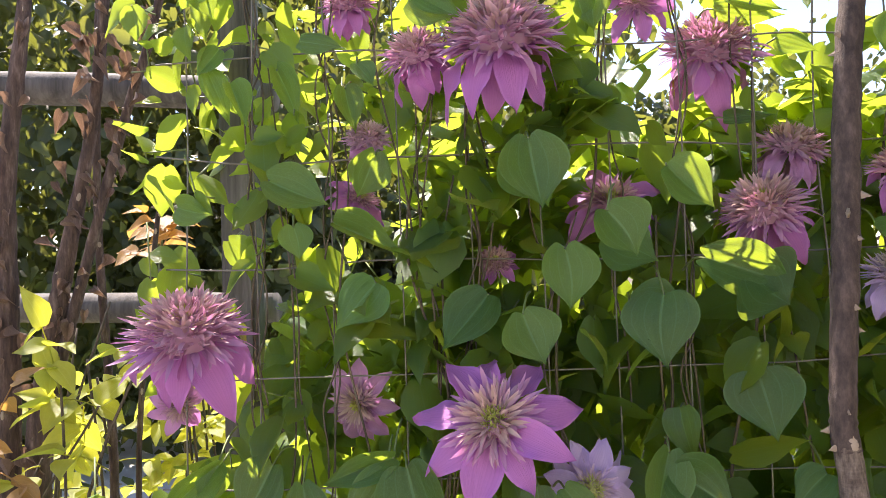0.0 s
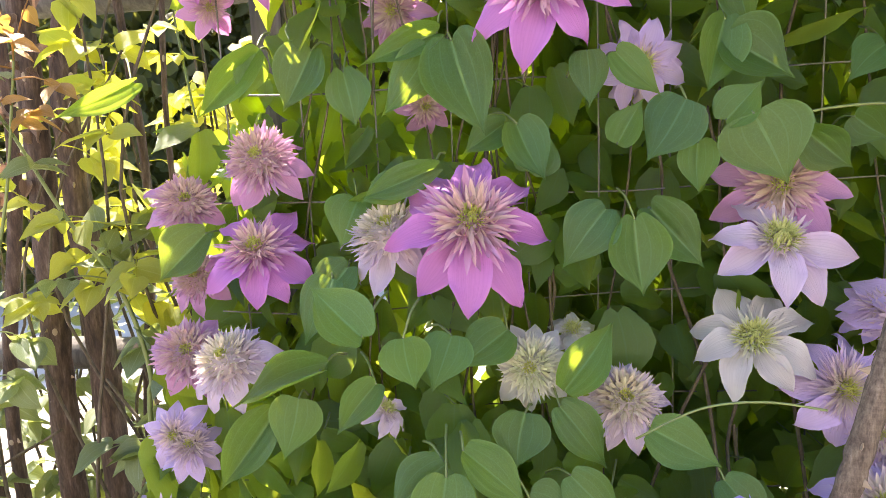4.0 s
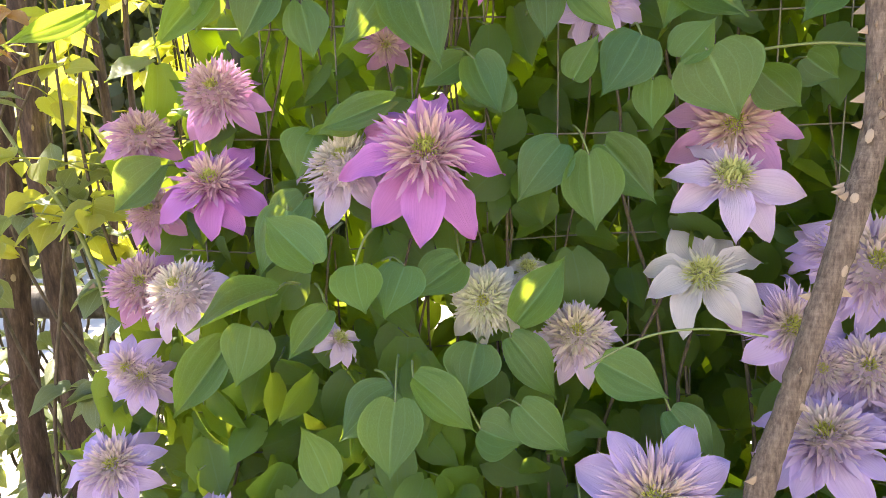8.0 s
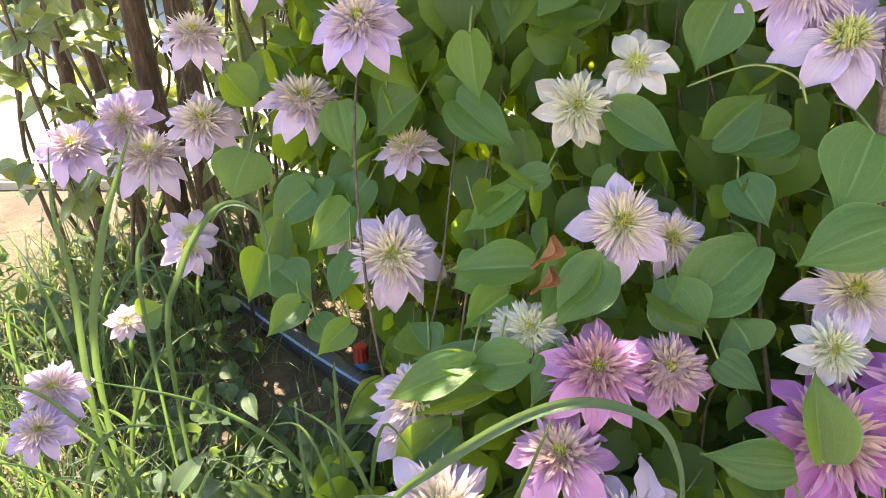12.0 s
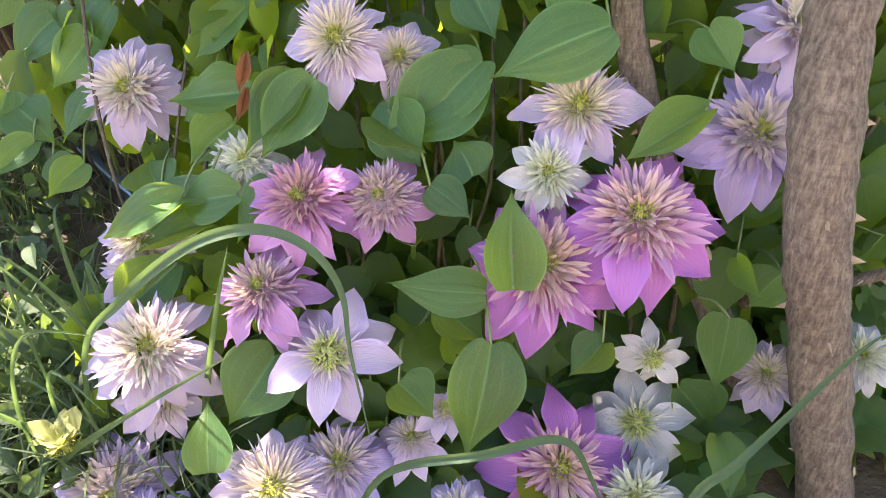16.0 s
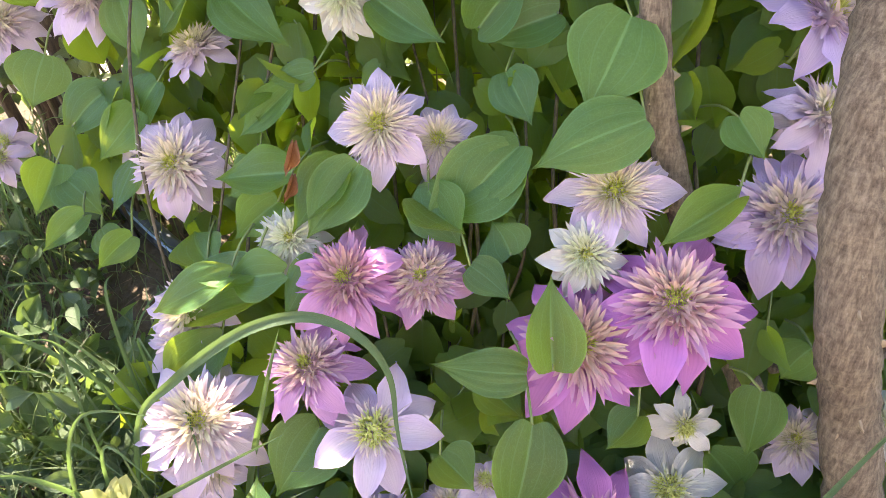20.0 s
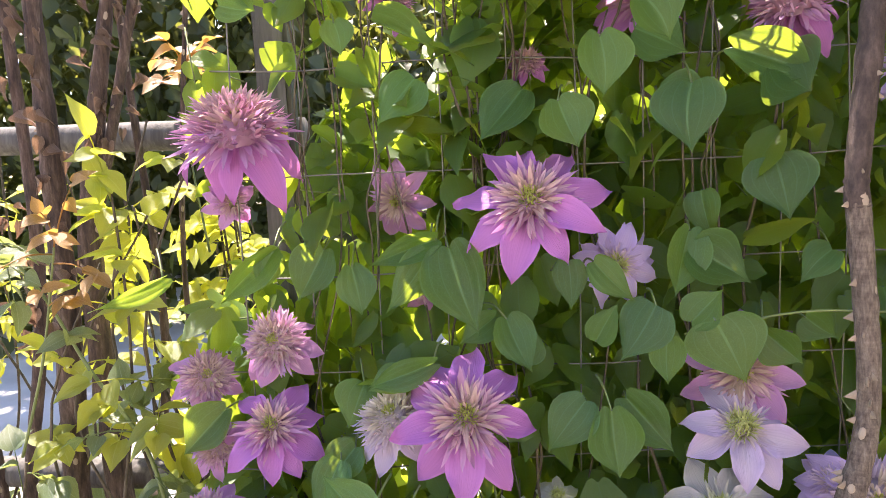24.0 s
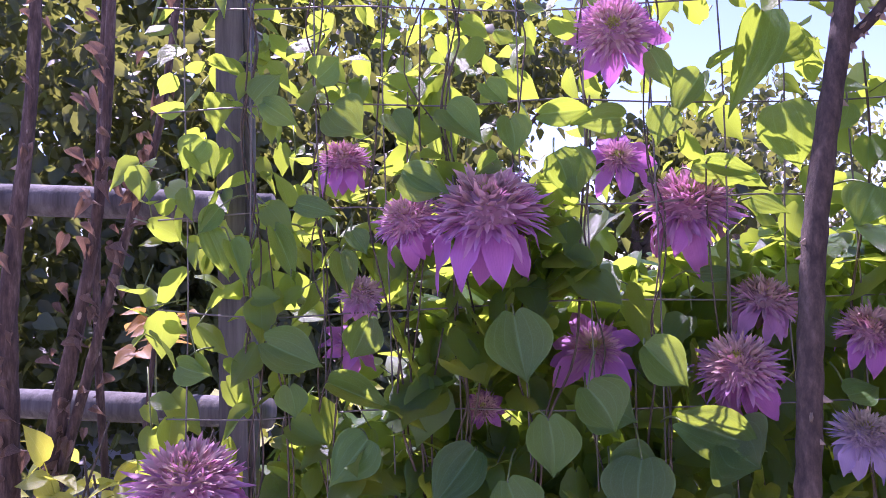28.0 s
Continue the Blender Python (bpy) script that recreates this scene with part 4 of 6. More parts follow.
leaf((-0.138, 0.677, 0.807), (-0.152, 0.648, 0.773), 0.052, (0.21, -0.84, 0.50))
leaf((-0.063, 0.648, 0.835), (-0.133, 0.648, 0.811), 0.030, (-0.00, -0.99, 0.16))
leaf((-0.130, 0.574, 0.701), (-0.177, 0.608, 0.738), 0.047, (0.19, -0.85, 0.50))
leaf((-0.095, 0.570, 0.699), (-0.086, 0.550, 0.661), 0.045, (0.34, -0.71, 0.62))
leaf((-0.165, 0.561, 0.678), (-0.259, 0.580, 0.649), 0.036, (0.27, -0.67, 0.69))
leaf((0.092, 0.639, 0.791), (0.050, 0.618, 0.748), 0.049, (-0.21, -0.94, 0.27))
leaf((0.117, 0.634, 0.781), (0.122, 0.624, 0.712), 0.055, (-0.10, -0.83, 0.55))
leaf((0.136, 0.649, 0.788), (0.182, 0.638, 0.732), 0.049, (-0.33, -0.90, 0.30))
leaf((0.325, 0.658, 0.863), (0.354, 0.651, 0.842), 0.041, (-0.45, -0.87, -0.18))
leaf((0.367, 0.687, 0.927), (0.326, 0.668, 0.899), 0.037, (-0.36, -0.87, 0.34))
leaf((-0.295, 0.695, 0.780), (-0.338, 0.674, 0.738), 0.048, (0.03, -0.88, 0.47))
leaf((-0.163, 0.643, 0.738), (-0.194, 0.620, 0.685), 0.042, (0.01, -0.79, 0.62))
leaf((-0.054, 0.599, 0.691), (-0.074, 0.573, 0.651), 0.047, (-0.36, -0.84, 0.41))
leaf((-0.004, 0.609, 0.691), (-0.050, 0.581, 0.668), 0.045, (0.13, -0.72, 0.69))
leaf((-0.149, 0.654, 0.746), (-0.180, 0.639, 0.713), 0.043, (-0.26, -0.88, 0.40))
leaf((0.044, 0.601, 0.634), (0.094, 0.621, 0.691), 0.040, (-0.08, -0.93, 0.37))
leaf((0.039, 0.594, 0.622), (0.085, 0.578, 0.568), 0.040, (0.20, -0.91, 0.35))
leaf((0.124, 0.611, 0.590), (0.180, 0.580, 0.564), 0.046, (-0.19, -0.89, 0.41))
leaf((-0.065, 0.551, 0.594), (-0.112, 0.534, 0.558), 0.047, (0.36, -0.75, 0.55))
leaf((-0.064, 0.535, 0.591), (-0.070, 0.513, 0.530), 0.050, (-0.02, -0.93, 0.36))
leaf((-0.049, 0.552, 0.605), (0.006, 0.551, 0.553), 0.040, (0.31, -0.70, 0.65))
leaf((0.008, 0.594, 0.618), (-0.003, 0.571, 0.576), 0.049, (0.11, -0.71, 0.69))
leaf((0.008, 0.570, 0.547), (0.047, 0.567, 0.533), 0.045, (-0.01, -0.84, 0.54))
leaf((0.045, 0.578, 0.564), (0.085, 0.555, 0.526), 0.041, (-0.30, -0.81, 0.50))
leaf((0.180, 0.578, 0.553), (0.210, 0.542, 0.520), 0.040, (-0.04, -0.91, 0.40))
leaf((-0.123, 0.536, 0.516), (-0.145, 0.542, 0.571), 0.034, (0.04, -0.80, 0.60))
leaf((-0.193, 0.596, 0.641), (-0.208, 0.582, 0.589), 0.046, (0.29, -0.75, 0.60))
leaf((-0.120, 0.569, 0.661), (-0.155, 0.557, 0.621), 0.029, (-0.10, -0.97, 0.22))
leaf((0.204, 0.649, 0.866), (0.235, 0.645, 0.899), 0.041, (-0.34, -0.85, 0.40))
leaf((0.027, 0.674, 0.827), (0.044, 0.672, 0.868), 0.043, (0.08, -0.96, 0.25))
leaf((0.106, 0.652, 0.849), (0.129, 0.649, 0.889), 0.031, (-0.28, -0.93, 0.24))
leaf((-0.219, 0.603, 0.623), (-0.273, 0.605, 0.553), 0.041, (0.24, -0.71, 0.66))
leaf((-0.090, 0.655, 0.825), (-0.133, 0.652, 0.806), 0.031, (-0.04, -0.95, 0.29))
leaf((-0.386, 0.645, 0.299), (-0.406, 0.618, 0.248), 0.066, (0.27, -0.70, 0.66))
leaf((-0.301, 0.592, 0.277), (-0.352, 0.560, 0.240), 0.050, (0.23, -0.43, 0.87))
leaf((-0.353, 0.540, 0.223), (-0.362, 0.490, 0.193), 0.049, (0.48, -0.45, 0.75))
leaf((-0.259, 0.526, 0.233), (-0.273, 0.474, 0.198), 0.034, (-0.27, -0.73, 0.63))
leaf((-0.306, 0.479, 0.198), (-0.334, 0.442, 0.183), 0.032, (0.11, -0.60, 0.79))
leaf((-0.244, 0.587, 0.286), (-0.287, 0.558, 0.244), 0.056, (-0.30, -0.60, 0.74))
leaf((-0.149, 0.575, 0.375), (-0.090, 0.527, 0.341), 0.050, (0.19, -0.94, 0.28))
leaf((-0.063, 0.502, 0.324), (-0.107, 0.507, 0.315), 0.027, (-0.30, -0.85, 0.44))
leaf((-0.004, 0.530, 0.375), (0.055, 0.494, 0.346), 0.044, (-0.24, -0.73, 0.64))
leaf((0.082, 0.496, 0.358), (0.120, 0.486, 0.401), 0.044, (0.09, -0.86, 0.50))
leaf((0.146, 0.492, 0.368), (0.087, 0.494, 0.345), 0.046, (-0.23, -0.78, 0.58))
leaf((0.093, 0.544, 0.470), (0.068, 0.532, 0.408), 0.056, (0.07, -0.81, 0.58))
leaf((0.195, 0.450, 0.377), (0.159, 0.407, 0.320), 0.072, (-0.15, -0.93, 0.34))
leaf((0.201, 0.397, 0.319), (0.117, 0.381, 0.289), 0.054, (-0.46, -0.78, 0.44))
leaf((-0.020, 0.427, 0.274), (-0.066, 0.390, 0.227), 0.050, (0.15, -0.61, 0.78))
leaf((-0.090, 0.384, 0.196), (-0.147, 0.393, 0.184), 0.045, (-0.11, -0.69, 0.71))
leaf((-0.061, 0.390, 0.205), (-0.089, 0.354, 0.170), 0.033, (-0.01, -0.71, 0.70))
leaf((-0.139, 0.386, 0.191), (-0.216, 0.379, 0.161), 0.041, (-0.14, -0.55, 0.82))
leaf((0.108, 0.431, 0.275), (0.028, 0.404, 0.228), 0.065, (0.21, -0.72, 0.66))
leaf((0.036, 0.425, 0.247), (0.059, 0.387, 0.216), 0.056, (-0.41, -0.76, 0.51))
leaf((-0.136, 0.562, 0.442), (-0.126, 0.556, 0.378), 0.041, (-0.31, -0.79, 0.53))
leaf((-0.088, 0.509, 0.307), (-0.145, 0.505, 0.262), 0.033, (0.14, -0.77, 0.62))
leaf((0.103, 0.479, 0.326), (0.121, 0.438, 0.298), 0.042, (-0.31, -0.72, 0.62))
leaf((-0.487, 0.511, 0.164), (-0.465, 0.521, 0.172), 0.036, (0.43, -0.79, 0.44))
leaf((-0.292, 0.477, 0.184), (-0.266, 0.448, 0.169), 0.031, (0.08, -0.65, 0.76))
leaf((-0.276, 0.630, 0.360), (-0.264, 0.602, 0.306), 0.049, (-0.01, -0.89, 0.46))
leaf((-0.122, 0.478, 0.240), (-0.155, 0.471, 0.219), 0.052, (-0.18, -0.75, 0.64))
leaf((-0.102, 0.449, 0.226), (-0.145, 0.432, 0.197), 0.042, (0.15, -0.73, 0.67))
leaf((-0.177, 0.435, 0.172), (-0.200, 0.470, 0.188), 0.049, (0.03, -0.56, 0.83))
leaf((-0.404, 0.662, 0.385), (-0.372, 0.663, 0.342), 0.050, (0.40, -0.59, 0.70))
leaf((-0.188, 0.601, 0.373), (-0.239, 0.608, 0.326), 0.055, (-0.34, -0.70, 0.62))
leaf((0.102, 0.384, 0.207), (0.087, 0.405, 0.228), 0.048, (-0.43, -0.57, 0.70))
leaf((0.129, 0.291, 0.169), (0.130, 0.334, 0.227), 0.042, (0.10, -0.46, 0.88))
leaf((0.109, 0.293, 0.164), (0.036, 0.300, 0.170), 0.036, (0.25, -0.54, 0.81))
leaf((0.112, 0.265, 0.139), (0.099, 0.205, 0.082), 0.054, (0.30, -0.47, 0.83))
leaf((0.305, 0.324, 0.104), (0.299, 0.305, 0.036), 0.044, (-0.32, -0.34, 0.88))
leaf((-0.116, 0.389, 0.190), (-0.193, 0.415, 0.181), 0.041, (0.25, -0.31, 0.92))
leaf((-0.118, 0.379, 0.170), (-0.199, 0.378, 0.145), 0.038, (0.50, -0.23, 0.84))
leaf((-0.104, 0.223, 0.051), (-0.104, 0.256, 0.091), 0.035, (0.32, -0.44, 0.84))
leaf((0.272, 0.377, 0.261), (0.212, 0.353, 0.236), 0.032, (-0.24, -0.59, 0.77))
leaf((-0.083, 0.447, 0.257), (-0.160, 0.467, 0.240), 0.043, (0.22, -0.69, 0.69))
leaf((0.025, 0.422, 0.241), (0.067, 0.390, 0.223), 0.044, (0.08, -0.49, 0.87))
leaf((0.112, 0.434, 0.280), (0.052, 0.400, 0.229), 0.049, (-0.13, -0.60, 0.79))
leaf((0.069, 0.371, 0.208), (0.101, 0.346, 0.191), 0.031, (-0.13, -0.79, 0.60))
leaf((-0.256, 0.463, 0.184), (-0.285, 0.434, 0.166), 0.030, (0.36, -0.79, 0.50))
leaf((-0.263, 0.569, 0.265), (-0.305, 0.530, 0.230), 0.046, (0.52, -0.53, 0.67))
leaf((0.039, 0.286, 0.077), (0.067, 0.262, 0.062), 0.042, (0.09, -0.36, 0.93))
leaf((0.076, 0.317, 0.127), (0.108, 0.293, 0.111), 0.041, (0.32, -0.47, 0.82))
leaf((0.280, 0.426, 0.303), (0.296, 0.400, 0.279), 0.037, (-0.32, -0.78, 0.54))
leaf((-0.036, 0.435, 0.270), (-0.078, 0.397, 0.227), 0.045, (-0.10, -0.63, 0.77))
leaf((-0.338, 0.525, 0.211), (-0.299, 0.491, 0.198), 0.049, (0.16, -0.60, 0.78))
leaf((0.202, 0.306, 0.097), (0.173, 0.284, 0.088), 0.036, (-0.15, -0.32, 0.94))
leaf((0.349, 0.348, 0.129), (0.327, 0.341, 0.099), 0.041, (-0.41, -0.62, 0.67))
leaf((0.282, 0.333, 0.010), (0.322, 0.327, -0.047), 0.056, (-0.22, -0.50, 0.83))
leaf((-0.157, 0.375, 0.131), (-0.212, 0.342, 0.096), 0.049, (0.38, -0.51, 0.77))
leaf((-0.062, 0.304, 0.092), (-0.098, 0.264, 0.055), 0.060, (0.25, -0.47, 0.85))
leaf((0.214, 0.676, 1.107), (0.206, 0.656, 1.040), 0.069, (-0.42, -0.82, 0.39))
leaf((0.262, 0.690, 1.142), (0.348, 0.679, 1.110), 0.054, (-0.67, -0.69, 0.29))
leaf((-0.110, 0.705, 1.192), (-0.034, 0.713, 1.156), 0.031, (-0.16, -0.85, 0.50))
leaf((-0.063, 0.685, 1.257), (-0.083, 0.695, 1.214), 0.042, (0.33, -0.94, -0.13))
leaf((-0.173, 0.701, 1.236), (-0.112, 0.695, 1.209), 0.049, (0.20, -0.95, 0.24))
leaf((-0.149, 0.700, 1.188), (-0.144, 0.695, 1.155), 0.034, (-0.05, -0.90, 0.42))
leaf((-0.270, 0.712, 1.213), (-0.230, 0.697, 1.203), 0.031, (0.20, -0.98, -0.06))
leaf((0.165, 0.718, 1.439), (0.167, 0.718, 1.384), 0.044, (-0.29, -0.96, 0.01))
leaf((0.307, 0.750, 1.415), (0.379, 0.739, 1.402), 0.027, (-0.39, -0.90, -0.19))
leaf((0.313, 0.754, 1.296), (0.366, 0.743, 1.295), 0.021, (-0.27, -0.90, 0.33))
leaf((-0.024, 0.676, 1.407), (0.024, 0.656, 1.383), 0.041, (-0.27, -0.96, -0.09))
leaf((0.382, 0.687, 1.476), (0.406, 0.700, 1.400), 0.059, (-0.50, -0.86, -0.09))
leaf((0.165, 0.706, 1.169), (0.218, 0.695, 1.142), 0.066, (0.11, -0.92, 0.38))
leaf((0.081, 0.679, 1.258), (0.110, 0.702, 1.198), 0.064, (-0.35, -0.93, 0.11))
leaf((-0.069, 0.713, 1.129), (-0.111, 0.699, 1.084), 0.055, (0.08, -0.74, 0.67))
leaf((0.046, 0.717, 1.113), (-0.004, 0.693, 1.059), 0.055, (-0.08, -0.89, 0.44))
leaf((-0.103, 0.727, 1.491), (-0.066, 0.711, 1.458), 0.055, (0.21, -0.98, -0.06))
leaf((0.025, 0.720, 1.486), (0.065, 0.700, 1.443), 0.049, (0.40, -0.91, -0.15))
leaf((0.096, 0.724, 1.474), (0.098, 0.704, 1.433), 0.037, (0.02, -1.00, 0.01))
leaf((0.131, 0.728, 1.480), (0.191, 0.723, 1.483), 0.031, (-0.09, -0.95, -0.29))
leaf((-0.036, 0.721, 1.481), (-0.012, 0.701, 1.445), 0.037, (0.38, -0.92, -0.07))
leaf((-0.177, 0.728, 1.499), (-0.140, 0.722, 1.472), 0.031, (0.19, -0.95, -0.24))
leaf((-0.247, 0.733, 1.459), (-0.271, 0.728, 1.427), 0.037, (0.15, -0.98, 0.13))
leaf((-0.260, 0.733, 1.453), (-0.234, 0.728, 1.420), 0.037, (0.47, -0.87, 0.15))
leaf((-0.219, 0.732, 1.347), (-0.198, 0.716, 1.296), 0.028, (0.46, -0.85, 0.25))
leaf((-0.168, 0.726, 1.357), (-0.143, 0.711, 1.300), 0.025, (0.19, -0.94, 0.29))
leaf((-0.245, 0.737, 1.361), (-0.217, 0.722, 1.309), 0.028, (0.39, -0.92, 0.11))
leaf((-0.093, 0.701, 1.328), (-0.082, 0.695, 1.280), 0.030, (0.24, -0.89, 0.38))
leaf((-0.143, 0.726, 1.387), (-0.091, 0.696, 1.369), 0.025, (0.19, -0.98, -0.00))
leaf((-0.080, 0.696, 1.351), (-0.062, 0.681, 1.325), 0.024, (0.22, -0.87, 0.44))
leaf((-0.232, 0.737, 1.385), (-0.254, 0.727, 1.353), 0.025, (0.24, -0.97, 0.08))
leaf((0.269, 0.716, 1.481), (0.259, 0.728, 1.440), 0.038, (-0.31, -0.91, 0.28))
leaf((0.306, 0.709, 1.517), (0.275, 0.717, 1.466), 0.039, (-0.62, -0.78, 0.08))
leaf((0.367, 0.686, 1.576), (0.330, 0.697, 1.463), 0.049, (-0.16, -0.97, -0.21))
leaf((0.141, 0.711, 1.433), (0.166, 0.718, 1.384), 0.046, (0.15, -0.97, 0.19))
leaf((0.251, 0.709, 1.543), (0.273, 0.706, 1.497), 0.028, (-0.42, -0.91, 0.02))
leaf((-0.119, 0.729, 1.526), (-0.092, 0.718, 1.548), 0.038, (-0.20, -0.97, -0.16))
leaf((-0.019, 0.675, 1.413), (0.027, 0.657, 1.382), 0.029, (0.38, -0.92, -0.08))
leaf((0.076, 0.683, 1.423), (0.051, 0.665, 1.403), 0.024, (0.32, -0.95, 0.05))
leaf((0.321, 0.743, 1.422), (0.380, 0.738, 1.406), 0.026, (-0.18, -0.98, 0.12))
leaf((0.376, 0.754, 1.383), (0.414, 0.740, 1.361), 0.026, (-0.72, -0.69, 0.04))
leaf((0.419, 0.706, 1.557), (0.376, 0.698, 1.524), 0.044, (-0.41, -0.87, -0.27))
leaf((0.486, 0.699, 1.385), (0.461, 0.701, 1.343), 0.055, (-0.68, -0.71, 0.21))
leaf((0.464, 0.714, 1.482), (0.441, 0.711, 1.444), 0.044, (-0.59, -0.77, -0.25))
leaf((0.444, 0.701, 1.162), (0.480, 0.700, 1.173), 0.036, (-0.54, -0.71, 0.46))
leaf((-0.190, 0.731, 1.503), (-0.155, 0.720, 1.531), 0.038, (0.13, -0.98, 0.17))
leaf((0.071, 0.727, 1.515), (0.094, 0.718, 1.486), 0.032, (0.25, -0.97, -0.02))
leaf((0.222, 0.727, 1.473), (0.162, 0.714, 1.465), 0.032, (-0.44, -0.87, -0.21))
leaf((0.302, 0.686, 1.128), (0.338, 0.677, 1.094), 0.088, (-0.32, -0.77, 0.55))
leaf((0.185, 0.694, 1.095), (0.247, 0.684, 1.078), 0.065, (-0.17, -0.83, 0.54))

leaf((0.085, 0.650, 1.260), (0.095, 0.641, 1.193), 0.064, (-0.10, -0.88, 0.42))
leaf((0.209, 0.636, 1.228), (0.249, 0.626, 1.187), 0.048, (-0.10, -0.88, 0.42))
leaf((0.152, 0.633, 1.188), (0.178, 0.623, 1.147), 0.054, (-0.10, -0.88, 0.42))
leaf((0.116, 0.654, 1.155), (0.118, 0.645, 1.098), 0.051, (-0.10, -0.88, 0.42))
leaf((0.074, 0.657, 1.095), (0.092, 0.647, 1.048), 0.056, (-0.10, -0.88, 0.42))


# ---- smaller leaves and stems of the vine ----
SPOTS = np.array([(p.x, p.y, p.z) for p in leaf_spots] + [(q.x, q.y, q.z) for q, _ in flower_spots])


def surface(x, z):
    """The front of the foliage round the large leaves and flowers."""
    w = np.exp(-((SPOTS[:, 0] - x) / 0.07) ** 2 - ((SPOTS[:, 2] - z) / 0.07) ** 2)
    return float((w @ SPOTS[:, 1] + 0.25 * front(z)) / (w.sum() + 0.25))


PIPE_SPOTS = [Vector(s) for s in ((-0.290, 0.705, -0.03), (-0.30, 0.70, -0.05), (-0.33, 0.72, -0.05), (-0.37, 0.755, -0.05), (-0.41, 0.79, -0.05))]


def hides_pipe(p):
    """Whether a leaf at p would hide the pipe's tap from one camera position."""
    eye = Vector((-0.148, -0.107, 0.567))
    for q in PIPE_SPOTS:
        way = (q - eye).normalized()
        along = (p - eye).dot(way)
        if along < (q - eye).length and (p - eye - way * along).length < 0.03:
            return True
    return False


def hides_flower(p):
    """Whether a leaf at p would stand before a flower in the camera's view."""
    if p.z < 0.3 and p.x < -0.1 and hides_pipe(p):
        return True
    for q, s in flower_spots:
        if abs(p.x - q.x) > 0.12 or abs(p.z - q.z) > 0.14:
            continue
        eye = Vector((0.0, -0.07, float(np.interp(q.z, (0.1, 0.35, 0.6, 0.9, 1.45), (0.50, 0.56, 0.70, 0.90, 1.22)))))
        way = (q - eye).normalized()
        along = (p - eye).dot(way)
        if along < (q - eye).length + 0.012 and (p - eye - way * along).length < 0.50 * s + 0.012:
            return True
    return False


def fill_leaves(count, seed):
    rng = random.Random(seed)
    heap = Heap()
    made = tries = 0
    while made < count and tries < count * 8:
        tries += 1
        x, z = rng.uniform(-0.38, 0.78), rng.uniform(-0.04, 1.78)
        edge = -0.27 - 0.04 * math.sin(z * 5) - (0.09 if 0.2 < z < 0.9 else 0.0) - (0.02 if z > 1.02 else 0.0)
        if x < edge + rng.gauss(0, 0.02):
            continue
        # thin growth towards the top and beside the post, deep growth on the far side
        side = min(1.0, max(0.0, (x + 0.10) / 0.25))
        keep = 1.0
        if z > 0.95:
            keep = max(0.2, 1.0 - (z - 0.95) * (1.1 - 0.4 * side))
            keep *= 0.75 + 0.25 * side
        if x < -0.2 and z > 1.0:
            keep = 0.28
        if z > 1.42:
            keep *= 0.5
        if z < 0.12 and x < -0.05:
            keep *= 0.4
        if z > 1.12 and -0.2 < x < 0.12:
            keep *= 0.5
        if rng.random() > keep:
            continue
        deep = (0.15 if z < 1.05 else 0.10) + 0.22 * side * (1.0 if z < 1.3 else 0.3)
        depth = rng.random() ** 1.25 * deep
        y = surface(x, z) + 0.018 + depth
        if 0.62 < z < 1.18 and y < 0.75 and abs((x + 0.274 + 0.03825) % 0.0765 - 0.03825) < 0.014 and rng.random() < 0.75:
            continue
        b = Vector((x, y, z))
        s = rng.uniform(0.032, 0.078) * (0.75 if z > 1.25 else 1.0)
        way = Vector((rng.gauss(0, 0.6), rng.gauss(-0.15, 0.35), rng.gauss(-0.65, 0.5))).normalized() * s
        if hides_flower(b) or hides_flower(b + way) or hides_flower(b + way * 0.5):
            continue
        if z > 0.95:
            normal = Vector((rng.gauss(-0.2, 0.5), rng.gauss(-0.1, 0.6), rng.gauss(0.8, 0.4)))
        else:
            normal = Vector((rng.gauss(0, 0.55), -0.85 + rng.gauss(0, 0.4), rng.gauss(0.45, 0.5)))
        heap.add(rng.choice(LOW_SHAPES), frame_of(b, b + way, normal, s * rng.uniform(0.54, 0.78)))
        if rng.random() < 0.4:
            e = b + Vector((rng.gauss(0, 0.01), 0.03, rng.gauss(0, 0.015)))
            tube_mesh("", [tuple(b), tuple(e)], [0.0009, 0.0011], 4, 0, 0, 2, stalks)
        made += 1
    for _ in range(1500):
        # thick growth added behind the mesh to block the sun, away from the post
        x, z = rng.uniform(0.04, 0.9), rng.uniform(0.1, 1.6)
        if z > 1.17 + 0.15 * (x - 0.1) + rng.gauss(0, 0.05):
            continue
        b = Vector((x, rng.uniform(0.80, 1.15), z))
        s = rng.uniform(0.055, 0.09)
        way = Vector((rng.gauss(0, 0.45), rng.gauss(0.1, 0.4), rng.gauss(-0.7, 0.4))).normalized() * s
        heap.add(rng.choice(LOW_SHAPES), frame_of(b, b + way, (rng.gauss(0, 0.5), rng.gauss(0.3, 0.6), 0.9), s * 0.8))
    for _ in range(1000):
        # a roof of leaves added over this side to put it in shade
        x = rng.uniform(-0.02, 0.85)
        b = Vector((x, rng.uniform(0.69, 1.05), rng.uniform(1.14, 1.30) + 0.10 * x))
        s = rng.uniform(0.05, 0.08)
        way = Vector((rng.gauss(0, 0.6), rng.gauss(-0.3, 0.5), rng.gauss(-0.3, 0.3))).normalized() * s
        if hides_flower(b) or hides_flower(b + way):
            continue
        heap.add(rng.choice(LOW_SHAPES), frame_of(b, b + way, (rng.gauss(0, 0.3), rng.gauss(-0.2, 0.3), 1.0), s * 0.8))
